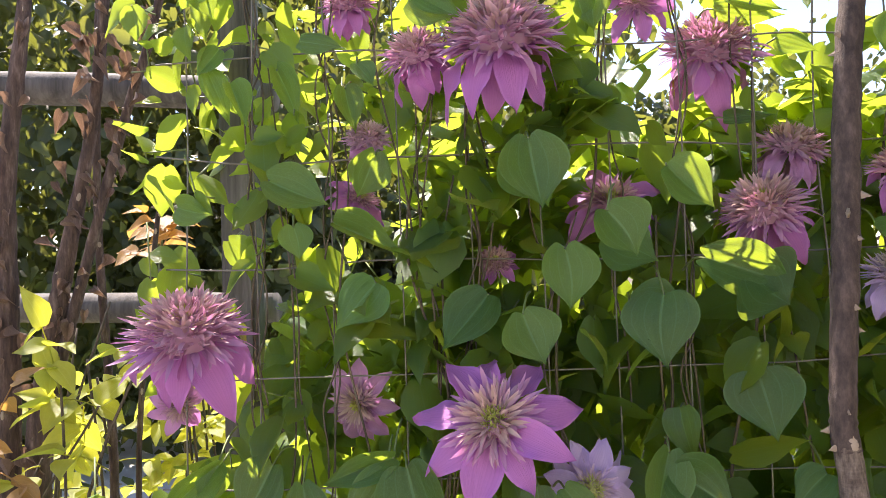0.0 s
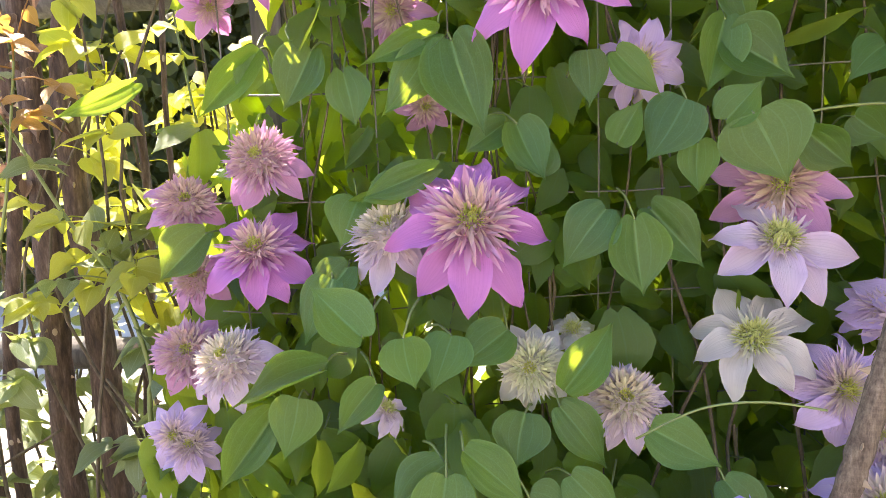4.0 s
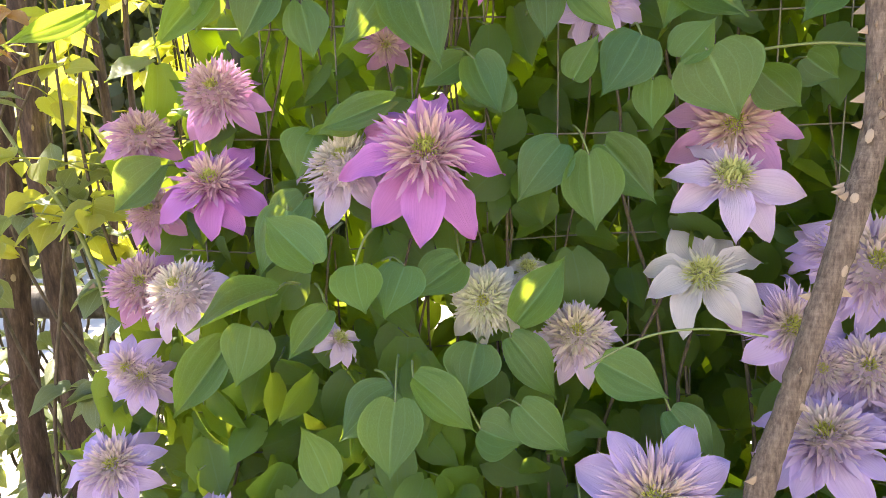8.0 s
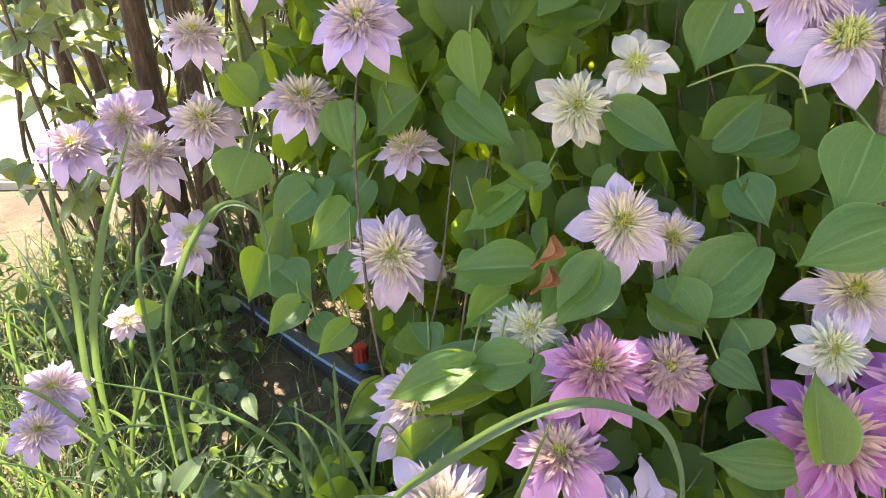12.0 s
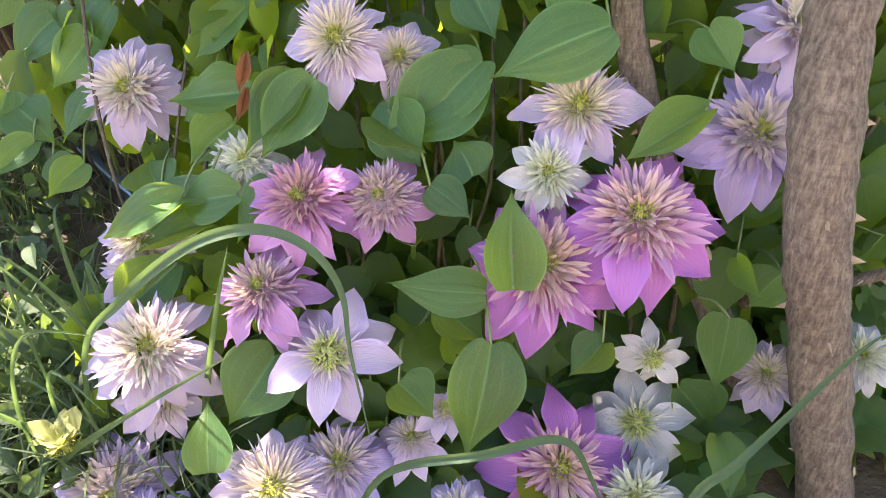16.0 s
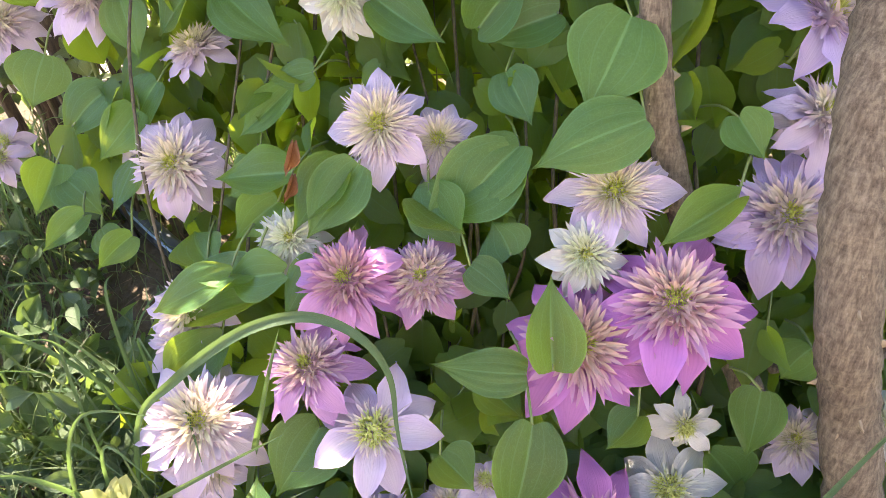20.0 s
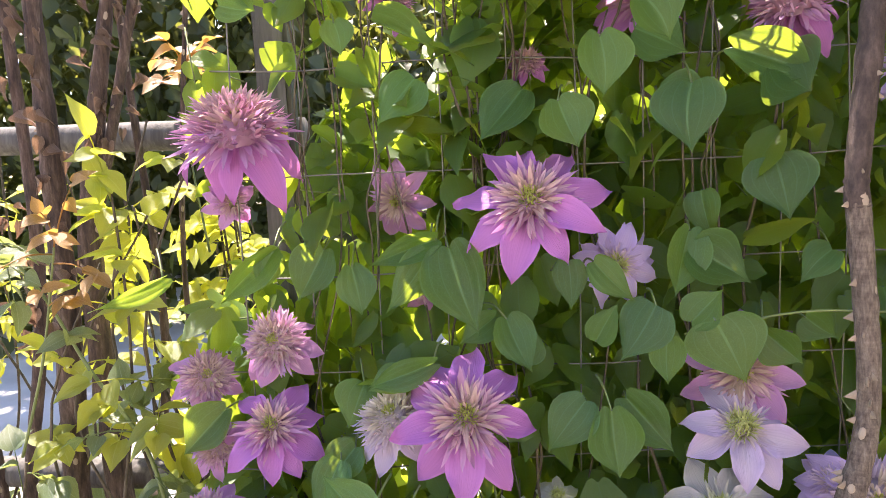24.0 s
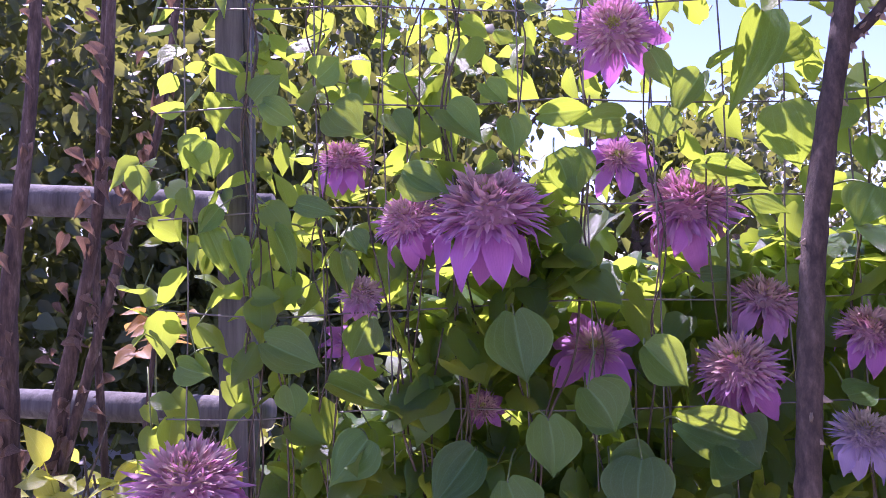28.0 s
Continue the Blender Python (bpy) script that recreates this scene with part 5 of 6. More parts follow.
    for _ in range(370):
        # small sunlit leaves that hang before the post
        x, z = rng.uniform(-0.33, 0.04), rng.uniform(1.0, 1.78)
        if -0.31 < x < -0.20 and rng.random() < 0.65:
            continue
        b = Vector((x, rng.uniform(0.72, 0.83) + 0.02 * math.sin(z * 9), z))
        s = rng.uniform(0.026, 0.052)
        way = Vector((rng.gauss(0, 0.7), rng.gauss(-0.2, 0.5), rng.gauss(-0.45, 0.5))).normalized() * s
        if hides_flower(b) or hides_flower(b + way):
            continue
        heap.add(rng.choice(LOW_SHAPES), frame_of(b, b + way, (rng.gauss(-0.2, 0.5), rng.gauss(0.2, 0.6), rng.gauss(0.8, 0.4)), s * rng.uniform(0.55, 0.8)))
        if rng.random() < 0.5:
            e = b + Vector((rng.gauss(0, 0.02), 0.03, rng.gauss(0.02, 0.02)))
            tube_mesh("", [tuple(b), tuple(e)], [0.0008, 0.001], 4, 0, 0, 2, stalks)
    for _ in range(300):
        # sunlit small leaves along the runners high on the mesh
        x, z = rng.uniform(-0.29, 0.55), rng.uniform(1.24, 1.68)
        if x > 0.12 and rng.random() < (0.85 if z > 1.42 else 0.5):
            continue
        b = Vector((x, rng.uniform(0.75, 0.95), z))
        s = rng.uniform(0.028, 0.056)
        way = Vector((rng.gauss(0, 0.7), rng.gauss(-0.2, 0.5), rng.gauss(-0.4, 0.4))).normalized() * s
        if hides_flower(b) or hides_flower(b + way):
            continue
        heap.add(rng.choice(LOW_SHAPES), frame_of(b, b + way, (rng.gauss(-0.3, 0.4), rng.gauss(0.3, 0.4), 0.9), s * rng.uniform(0.55, 0.8)))
    for _ in range(230):
        # a leafy shoulder under the upper flowers, added to shade the leaves below
        b = Vector((rng.uniform(-0.04, 0.34), rng.uniform(0.68, 0.84), rng.uniform(1.29, 1.40)))
        s = rng.uniform(0.04, 0.065)
        way = Vector((rng.gauss(0, 0.6), rng.gauss(-0.4, 0.4), rng.gauss(-0.4, 0.3))).normalized() * s
        if hides_flower(b) or hides_flower(b + way):
            continue
        heap.add(rng.choice(LOW_SHAPES), frame_of(b, b + way, (rng.gauss(-0.2, 0.3), rng.gauss(0.2, 0.3), 1.0), s * 0.75))
    for _ in range(2100):
        # a thick body of leaves added behind the vine's face to keep the sun out
        x, z = rng.uniform(-0.25, 0.95), rng.uniform(GROUND + 0.03, 1.10)
        if x < 0.02 and z > 0.96:
            continue
        b = Vector((x, rng.uniform(0.80, 1.06), z))
        s = rng.uniform(0.055, 0.09)
        way = Vector((rng.gauss(0.2, 0.5), rng.gauss(-0.3, 0.4), rng.gauss(-0.5, 0.4))).normalized() * s
        heap.add(rng.choice(LOW_SHAPES), frame_of(b, b + way, (rng.gauss(-0.3, 0.4), rng.gauss(0.4, 0.4), 0.9), s * 0.8))
    for _ in range(520):
        # leaves at the vine's edge beside the roses, added to stop sun flecks
        b = Vector((rng.uniform(-0.36, -0.16), rng.uniform(0.77, 1.0), rng.uniform(0.06, 0.90)))
        s = rng.uniform(0.045, 0.075)
        way = Vector((rng.gauss(-0.1, 0.5), rng.gauss(-0.2, 0.4), rng.gauss(-0.6, 0.4))).normalized() * s
        if hides_pipe(b) or hides_pipe(b + way):
            continue
        heap.add(rng.choice(LOW_SHAPES), frame_of(b, b + way, (rng.gauss(-0.6, 0.4), rng.gauss(0.0, 0.5), 0.8), s * 0.75))
    for _ in range(240):
        # a second patch of roof leaves, added to shade the middle of the vine
        b = Vector((rng.uniform(-0.20, 0.10), rng.uniform(0.72, 1.0), rng.uniform(0.98, 1.12)))
        s = rng.uniform(0.05, 0.075)
        way = Vector((rng.gauss(0, 0.6), rng.gauss(-0.3, 0.5), rng.gauss(-0.3, 0.3))).normalized() * s
        if hides_flower(b) or hides_flower(b + way):
            continue
        heap.add(rng.choice(LOW_SHAPES), frame_of(b, b + way, (rng.gauss(0, 0.3), rng.gauss(-0.2, 0.3), 1.0), s * 0.75))
    for _ in range(520):
        # close growth low down behind the flowers
        b = Vector((rng.uniform(-0.25, 0.75), rng.uniform(0.62, 0.98), rng.uniform(-0.04, 0.62)))
        s = rng.uniform(0.05, 0.08)
        way = Vector((rng.gauss(0, 0.5), rng.gauss(0, 0.3), rng.gauss(-0.7, 0.4))).normalized() * s
        if hides_pipe(b) or hides_pipe(b + way):
            continue
        heap.add(rng.choice(LOW_SHAPES), frame_of(b, b + way, (rng.gauss(0, 0.4), -0.9, rng.gauss(0.4, 0.4)), s * 0.75))
    for _ in range(1150):
        # low growth that sprawls over the soil
        x, y = rng.uniform(-0.22, 0.62), rng.uniform(0.14, 0.62)
        if (0.31 < x < 0.52 and y < 0.32) or y < 0.2:
            continue
        z = GROUND + rng.uniform(0.02, 0.11) + 0.3 * max(0, y - 0.3)
        b = Vector((x, y, z))
        s = rng.uniform(0.04, 0.07)
        way = Vector((rng.gauss(0, 0.6), rng.gauss(-0.5, 0.4), rng.gauss(-0.1, 0.25))).normalized() * s
        if hides_flower(b) or hides_flower(b + way) or (b + way).z < GROUND + 0.01:
            continue
        heap.add(rng.choice(LOW_SHAPES), frame_of(b, b + way, (rng.gauss(0, 0.4), -0.6, 0.9), s * rng.uniform(0.65, 0.86)))
    for _ in range(900):
        # leaves close over the soil between the low flowers
        b = Vector((rng.uniform(-0.16, 0.60), rng.uniform(0.20, 0.62), GROUND + rng.uniform(0.012, 0.05)))
        s = rng.uniform(0.035, 0.06)
        way = Vector((rng.gauss(0, 0.6), rng.gauss(-0.5, 0.5), rng.gauss(0.0, 0.12))).normalized() * s
        if (b + way).z < GROUND + 0.01 or (0.33 < b.x < 0.52 and b.y < 0.31):
            continue
        heap.add(rng.choice(LOW_SHAPES), frame_of(b, b + way, (rng.gauss(0, 0.3), -0.4, 1.0), s * rng.uniform(0.65, 0.86)))
    ob = part("leaf_mass", heap.mesh("leaf_mass"), LEAF_MASS, vine, "dense smaller leaves", vine_inv)
    ob["kind"] = "stuff"


fill_leaves(3500, 41)
ob = part("stalk_tangle", stalks.mesh("stalk_tangle"), GREEN_STEM, vine, "thin green leaf stalks", vine_inv)
ob["kind"] = "stuff"


def vine_stems(count, seed):
    """Thin brown stems that wind up the mesh from the ground."""
    rng = random.Random(seed)
    for i in range(count):
        x = rng.uniform(-0.22, 0.5)
        z, pts = GROUND, []
        top = rng.uniform(1.0, 1.85)
        while z < top:
            pts.append((x, min(front(z) + 0.09, 0.742) + rng.gauss(0, 0.008), z))
            x += rng.gauss(0, 0.022)
            z += rng.uniform(0.08, 0.16)
        r = rng.uniform(0.0014, 0.0026)
        part("vine_stem", tube_mesh("vine_stem", pts, [r * (1 - 0.5 * k / len(pts)) for k in range(len(pts))], 6, 0.1, i, 5), GREY_STEM, vine, "", vine_inv)


vine_stems(20, 51)


def twining_stems(count, seed):
    """Brown runners that twist round the wires above the shoulder of the vine."""
    rng = random.Random(seed)
    for i in range(count):
        x = -0.274 + 0.0765 * rng.choice((0, 1, 2, 3, 4, 5, 6, 7))
        z, turn, pts = rng.uniform(0.85, 1.05), rng.uniform(0, 6), []
        while z < 1.8:
            pts.append((x + 0.009 * math.cos(turn) + rng.gauss(0, 0.003), 0.742 + 0.008 * math.sin(turn), z))
            turn += rng.uniform(0.9, 1.7)
            z += 0.045
        part("vine_stem", tube_mesh("vine_stem", pts, [0.0011] * len(pts), 5, 0.1, 300 + i, 4), GREY_STEM, vine, "", vine_inv)


twining_stems(12, 52)


def curled_leaf(base, tip, width, normal):
    """A withered brown leaf still hanging in the vine."""
    data = sheet_mesh("curled_leaf", *leaf_arrays(random.Random(5), 0.1, 0.9, 0.7, 0.8, 15, 13, 0.20))
    data.materials.append(RUSTY_LEAF)
    ob = part("curled_leaf", data, None, None, "", frame_of(base, tip, normal, width))
    tagged(ob, "curled brown withered leaf caught in the vine", "dry leaf")


curled_leaf((-0.070, 0.425, 0.297), (-0.078, 0.412, 0.270), 0.011, (0.3, -0.9, 0.3))
curled_leaf((-0.072, 0.412, 0.274), (-0.080, 0.400, 0.252), 0.009, (0.3, -0.9, 0.3))

# ---- roses ----
def thorns(root, pts, count, size, seed, inv):
    rng = random.Random(seed)
    bm = bmesh.new()
    bmesh.ops.create_cone(bm, segments=6, radius1=0.55, radius2=0.02, depth=1, cap_ends=True)
    for v in bm.verts:
        v.co.z += 0.5
        v.co.x -= 0.30 * v.co.z ** 2
        if v.co.z < 0.5:
            v.co.x *= 1.25
    data = bpy.data.meshes.new("thorn")
    bm.to_mesh(data)
    bm.free()
    data.materials.append(THORN)
    for _ in range(count):
        i = rng.randrange(len(pts) - 1)
        t = rng.random()
        (a, ra), (b, rb) = pts[i], pts[i + 1]
        a, b = Vector(a), Vector(b)
        out = (b - a).orthogonal().normalized()
        out.rotate(Matrix.Rotation(rng.uniform(0, 6.28), 3, (b - a).normalized()))
        way = (b - a).normalized()
        p = a.lerp(b, t) + out * (ra + (rb - ra) * t) * 0.85
        s = size * rng.uniform(0.6, 1.2)
        m = Matrix((way * s * 0.75, out.cross(way) * s * 0.35, out * s)).transposed().to_4x4()
        m.translation = p
        part("thorn", data, None, root, "", inv @ m)


def scars(root, pts, count, size, seed, inv):
    """Pale oval leaf scars on the bark."""
    rng = random.Random(seed)
    bm = bmesh.new()
    bmesh.ops.create_uvsphere(bm, u_segments=8, v_segments=5, radius=1)
    data = bpy.data.meshes.new("leaf_scar")
    bm.to_mesh(data)
    bm.free()
    data.materials.append(SCAR)
    for _ in range(count):
        i = rng.randrange(len(pts) - 1)
        t = rng.random()
        (a, ra), (b, rb) = pts[i], pts[i + 1]
        a, b = Vector(a), Vector(b)
        way = (b - a).normalized()
        out = Vector((rng.gauss(0, 0.8), -1, 0.2))
        out = (out - way * out.dot(way)).normalized()
        m = Matrix((out.cross(way) * size * rng.uniform(0.35, 0.55), way * size * rng.uniform(0.6, 1.1), out * size * 0.2)).transposed().to_4x4()
        m.translation = a.lerp(b, t) + out * (ra + (rb - ra) * t) * 0.97
        part("leaf_scar", data, None, root, "", inv @ m)


def rose(name, label, stems, material, thorn_count, thorn_size, scar_count, seed, young=None, backlit_ones=()):
    """A rose bush: stems are lists of (point, radius); young is bark with backlit shade in its colour."""
    root = new(name)
    base = Vector(stems[0][0][0])
    root.location = (base.x, base.y, GROUND)
    inv = Matrix.Translation((-base.x, -base.y, -GROUND))
    tagged(root, label, "rose bush")
    for i, pts in enumerate(stems):
        cane = part("cane", tube_mesh("cane", [p for p, r in pts], [r for p, r in pts], 18, 0.065, seed + i, 16), young if i in backlit_ones else material, root, "", inv)
        if thorn_count:
            thorns(cane, pts, thorn_count if i > 1 else 2 * thorn_count, thorn_size, seed + i * 3, Matrix.Identity(4))
        if scar_count and i not in backlit_ones:
            scars(cane, pts, scar_count, 0.007, seed + i * 5, Matrix.Identity(4))
    return root, inv


rose("climbing_rose", "thick bare thorny rose trunk with pale leaf scars",
     [[((0.420, 0.255, -0.13), 0.0240), ((0.373, 0.30, 0.08), 0.0225), ((0.339, 0.31, 0.21), 0.0220), ((0.333, 0.35, 0.34), 0.0215), ((0.359, 0.42, 0.46), 0.0205), ((0.400, 0.48, 0.60), 0.018), ((0.47, 0.54, 0.85), 0.016), ((0.53, 0.56, 1.3), 0.014), ((0.55, 0.56, 1.8), 0.010)],
      [((0.40, 0.33, -0.12), 0.016), ((0.325, 0.39, 0.04), 0.015), ((0.235, 0.43, 0.26), 0.0125), ((0.213, 0.465, 0.40), 0.0110), ((0.223, 0.50, 0.50), 0.0112), ((0.252, 0.508, 0.60), 0.0098), ((0.287, 0.515, 0.72), 0.0108), ((0.314, 0.53, 0.82), 0.0098), ((0.31, 0.55, 1.0), 0.010)],
      [((0.3105, 0.5485, 0.985), 0.0102), ((0.31, 0.55, 1.02), 0.0100), ((0.322, 0.555, 1.14), 0.0105), ((0.346, 0.57, 1.33), 0.0105), ((0.386, 0.58, 1.515), 0.0095), ((0.41, 0.585, 1.62), 0.008), ((0.47, 0.60, 1.8), 0.006)],
      [((0.386, 0.58, 1.50), 0.006), ((0.43, 0.585, 1.54), 0.005), ((0.50, 0.60, 1.63), 0.003)],
      [((0.35, 0.40, 0.05), 0.006), ((0.44, 0.34, 0.14), 0.0045), ((0.55, 0.33, 0.22), 0.003)]],
     BARK, 30, 0.0095, 9, 61, BACKLIT_BARK, (2, 3))

# Mostly unseen leaves, added to block skylight on the vine's lower right.
leaf_cloud("rose_canopy", "mostly unseen dense rose leaves added to shade the vine", "rose foliage", [((0.62, 0.42, 1.78), (0.22, 0.25, 0.18)), ((0.95, 0.35, 1.70), (0.25, 0.30, 0.25)), ((0.80, 0.10, 1.95), (0.30, 0.25, 0.20)), ((1.05, 0.55, 1.20), (0.20, 0.25, 0.45)), ((0.42, 0.60, 1.86), (0.16, 0.15, 0.14)), ((0.80, 0.30, 1.22), (0.15, 0.18, 0.32)), ((0.80, 0.16, 1.45), (0.15, 0.18, 0.25))], 4200, (0.05, 0.085), SHADED_ROSE_LEAF, 66)

LEFT = [
    [((-0.62, 0.97, -0.12), 0.0200), ((-0.63, 0.97, 0.4), 0.0190), ((-0.61, 0.97, 0.83), 0.0180), ((-0.60, 0.96, 1.1), 0.0140), ((-0.60, 0.96, 1.3), 0.0120), ((-0.575, 0.97, 1.6), 0.0091), ((-0.57, 0.98, 2.0), 0.0067)],
    [((-0.57, 0.96, -0.12), 0.0200), ((-0.565, 0.98, 0.5), 0.0195), ((-0.565, 0.97, 0.90), 0.0170), ((-0.535, 0.97, 1.12), 0.0125), ((-0.487, 0.97, 1.36), 0.0083), ((-0.465, 0.97, 1.58), 0.0075), ((-0.45, 0.97, 2.0), 0.0057)],
    [((-0.578, 0.975, 0.88), 0.0083), ((-0.515, 0.97, 1.10), 0.0075), ((-0.443, 0.97, 1.36), 0.0067), ((-0.385, 0.97, 1.56), 0.0057), ((-0.34, 0.98, 1.95), 0.0041)],
    [((-0.70, 1.0, -0.12), 0.0108), ((-0.72, 0.99, 0.45), 0.0099), ((-0.66, 1.0, 0.9), 0.0091), ((-0.67, 1.0, 1.5), 0.0075), ((-0.66, 1.0, 2.0), 0.0057)],
    [((-0.52, 1.05, -0.12), 0.0083), ((-0.54, 1.04, 0.4), 0.0075), ((-0.50, 1.05, 0.8), 0.0067), ((-0.52, 1.05, 1.3), 0.0057), ((-0.50, 1.05, 1.9), 0.0041)],
    [((-0.82, 1.05, -0.12), 0.0132), ((-0.79, 1.04, 0.5), 0.0116), ((-0.80, 1.02, 1.0), 0.0099), ((-0.76, 1.02, 1.9), 0.0067)],
    [((-0.45, 1.0, -0.12), 0.0049), ((-0.43, 0.99, 0.4), 0.0049), ((-0.44, 1.0, 0.9), 0.0041), ((-0.40, 1.0, 1.3), 0.0033)],
]
left_rose, left_inv = rose("cane_rose", "old reddish-brown rose canes with withered leaves", LEFT, RED_BARK, 16, 0.009, 4, 71)


def withered_leaves(count, seed):
    """Curled brown leaves that hang from the old canes."""
    rng = random.Random(seed)
    shapes = [sheet_mesh("withered_leaf", *leaf_arrays(rng, 0.05, rng.uniform(0.5, 1.2), rng.uniform(0.2, 0.7), 0.62, 9, 7, 0.14)) for _ in range(6)]
    for s in shapes:
        s.materials.append(DRY_LEAF)
    for _ in range(count):
        pts = rng.choice(LEFT[:4])
        i = rng.randrange(1, len(pts) - 1)
        b = Vector(pts[i][0]).lerp(Vector(pts[i + 1][0]), rng.random()) + Vector((rng.gauss(0, 0.015), -0.016, 0))
        if b.z < rng.uniform(0.6, 0.95):
            continue
        s = rng.uniform(0.014, 0.030)
        way = Vector((rng.gauss(0, 0.35), rng.gauss(-0.1, 0.3), -1)).normalized() * s
        part("withered_leaf", rng.choice(shapes), None, left_rose, "", left_inv @ frame_of(b, b + way, (rng.gauss(0, 0.6), -1, rng.gauss(0, 0.3)), s * 0.6))


withered_leaves(190, 72)


def spray(points, radius, count, size, material, seed, stem=GREEN_STEM, thorn_count=0, name="rose_shoot", label="young rose shoot with pointed leaflets", bare=0.1, turn=0.6):
    """A shoot with leaflets along it."""
    rng = random.Random(seed)
    root = new(name)
    root.location = points[0]
    inv = Matrix.Translation(-Vector(points[0]))
    tagged(root, label, "shoot", "rose shoots")
    part("stem", tube_mesh("stem", points, [radius * (1 - 0.6 * i / len(points)) for i in range(len(points))], 6, 0.05, seed, 5), stem, root, "", inv)
    if thorn_count:
        thorns(root, [(p, radius) for p in points], thorn_count, 0.009, seed, inv)
    shapes = [leaf_arrays(rng, 0.02, rng.uniform(0.1, 0.3), rng.uniform(0.05, 0.3), 0.75, 6, 5) for _ in range(4)]
    heap = Heap()
    for _ in range(count):
        f = rng.uniform(bare, 0.999) * (len(points) - 1)
        i = int(f)
        b = Vector(points[i]).lerp(Vector(points[i + 1]), f - i)
        side = Vector((rng.gauss(0, 1), rng.gauss(0, 1), rng.gauss(0.1, turn))).normalized()
        e = b + side * rng.uniform(0.03, 0.085)
        tube_mesh("", [tuple(b), tuple((b + e) / 2 + Vector((0, 0, 0.006))), tuple(e)], [0.0011, 0.0009, 0.0007], 4, 0, 0, 3, heap)
        for k in range(rng.choice((3, 5))):
            s = rng.uniform(*size)
            at = b.lerp(e, 1 - 0.3 * (k // 2))
            way = (side * (1.0 if k == 0 else 0.35) + side.cross(Vector((0, 0, 1))) * (0 if k == 0 else (1 if k % 2 else -1)) + Vector((0, 0, rng.gauss(-0.25, 0.25)))).normalized() * s
            heap.add(rng.choice(shapes), frame_of(at, at + way, (rng.gauss(0, 0.4), rng.gauss(-0.4, 0.4), 1), s * rng.uniform(0.6, 0.85)))
    ob = part("foliage", heap.mesh("foliage"), material, root, "", inv)
    ob["kind"] = "stuff"


rng_s = random.Random(81)
for i in range(40):
    tall, side = i % 2 == 0, i >= 36
    # Side shoots stand out of view, added to keep sun off the lower left.
    x = rng_s.uniform(-1.35, -0.74) if side else rng_s.uniform(-1.0, -0.28)
    y = rng_s.uniform(0.90, 1.12) if side else rng_s.uniform(1.09, 1.50)
    top = rng_s.uniform(1.5, 2.1) if side else (rng_s.uniform(0.92, 1.16) if tall else rng_s.uniform(0.35, 0.78))
    pts = [(x, y, GROUND - 0.01)]
    lean = rng_s.gauss(0, 0.08)
    for f in (0.15, 0.3, 0.45, 0.6, 0.8, 1.0):
        pts.append((x + lean * f + rng_s.gauss(0, 0.022), y + rng_s.gauss(0, 0.02), GROUND + (top - GROUND) * f))
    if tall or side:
        spray(pts, 0.004, 4 if side else 5, (0.032, 0.054), SUNLIT_ROSE_LEAF, 100 + i, GREY_STEM, bare=0.3 if side else 0.72, label="leafy rose shoot with sunlight in its leaf colour")
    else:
        spray(pts, 0.004, 8, (0.032, 0.054), SHADED_ROSE_LEAF, 100 + i, GREY_STEM, bare=0.3, label="grey-green rose shoot with shade in its leaf colour")
for i in range(5):
    x, y = rng_s.uniform(-0.50, -0.38), rng_s.uniform(0.82, 0.93)
    top = rng_s.uniform(0.85, 1.12)
    pts = [(x, y, GROUND - 0.01)] + [(x + rng_s.gauss(0, 0.08 * f), y + rng_s.gauss(0, 0.02), GROUND + (top - GROUND) * f) for f in (0.4, 0.75, 1.0)]
    spray(pts, 0.0028, 5, (0.032, 0.054), SUNLIT_ROSE_LEAF, 180 + i, GREY_STEM, bare=0.6, label="slender rose shoot with leaflets coloured pale for sunlight")
for i in range(7):
    x, y = rng_s.uniform(-0.74, -0.40), rng_s.uniform(0.84, 0.93)
    top = rng_s.uniform(0.45, 0.82)
    pts = [(x, y, GROUND - 0.01)] + [(x + rng_s.gauss(0, 0.09 * f), y + rng_s.gauss(0, 0.02), GROUND + (top - GROUND) * f) for f in (0.4, 0.75, 1.0)]
    spray(pts, 0.0035, 11, (0.032, 0.054), SHADED_ROSE_LEAF, 160 + i, GREY_STEM, bare=0.25, label="grey-green rose shoot with shade in its leaf colour")
spray([(-0.44, 0.82, -0.09), (-0.424, 0.80, 0.51), (-0.416, 0.80, 0.60), (-0.438, 0.80, 0.703), (-0.494, 0.80, 0.80), (-0.545, 0.80, 0.904), (-0.60, 0.80, 0.98)], 0.0035, 12, (0.025, 0.045), SHADED_ROSE_LEAF, 131, thorn_count=14, label="arching green rose shoot with red thorns", bare=0.3)
spray([(-0.58, 0.78, 0.70), (-0.53, 0.76, 0.82), (-0.50, 0.75, 0.93), (-0.49, 0.75, 0.98)], 0.002, 7, (0.02, 0.035), YOUNG_LEAF, 132, label="young bronze-yellow rose shoot", bare=0.5)
spray([(-0.45, 1.15, 0.9), (-0.47, 1.16, 1.05), (-0.48, 1.18, 1.18), (-0.47, 1.19, 1.24)], 0.002, 6, (0.03, 0.05), YOUNG_LEAF, 133, label="bronze young rose leaves by the rail", bare=0.6)


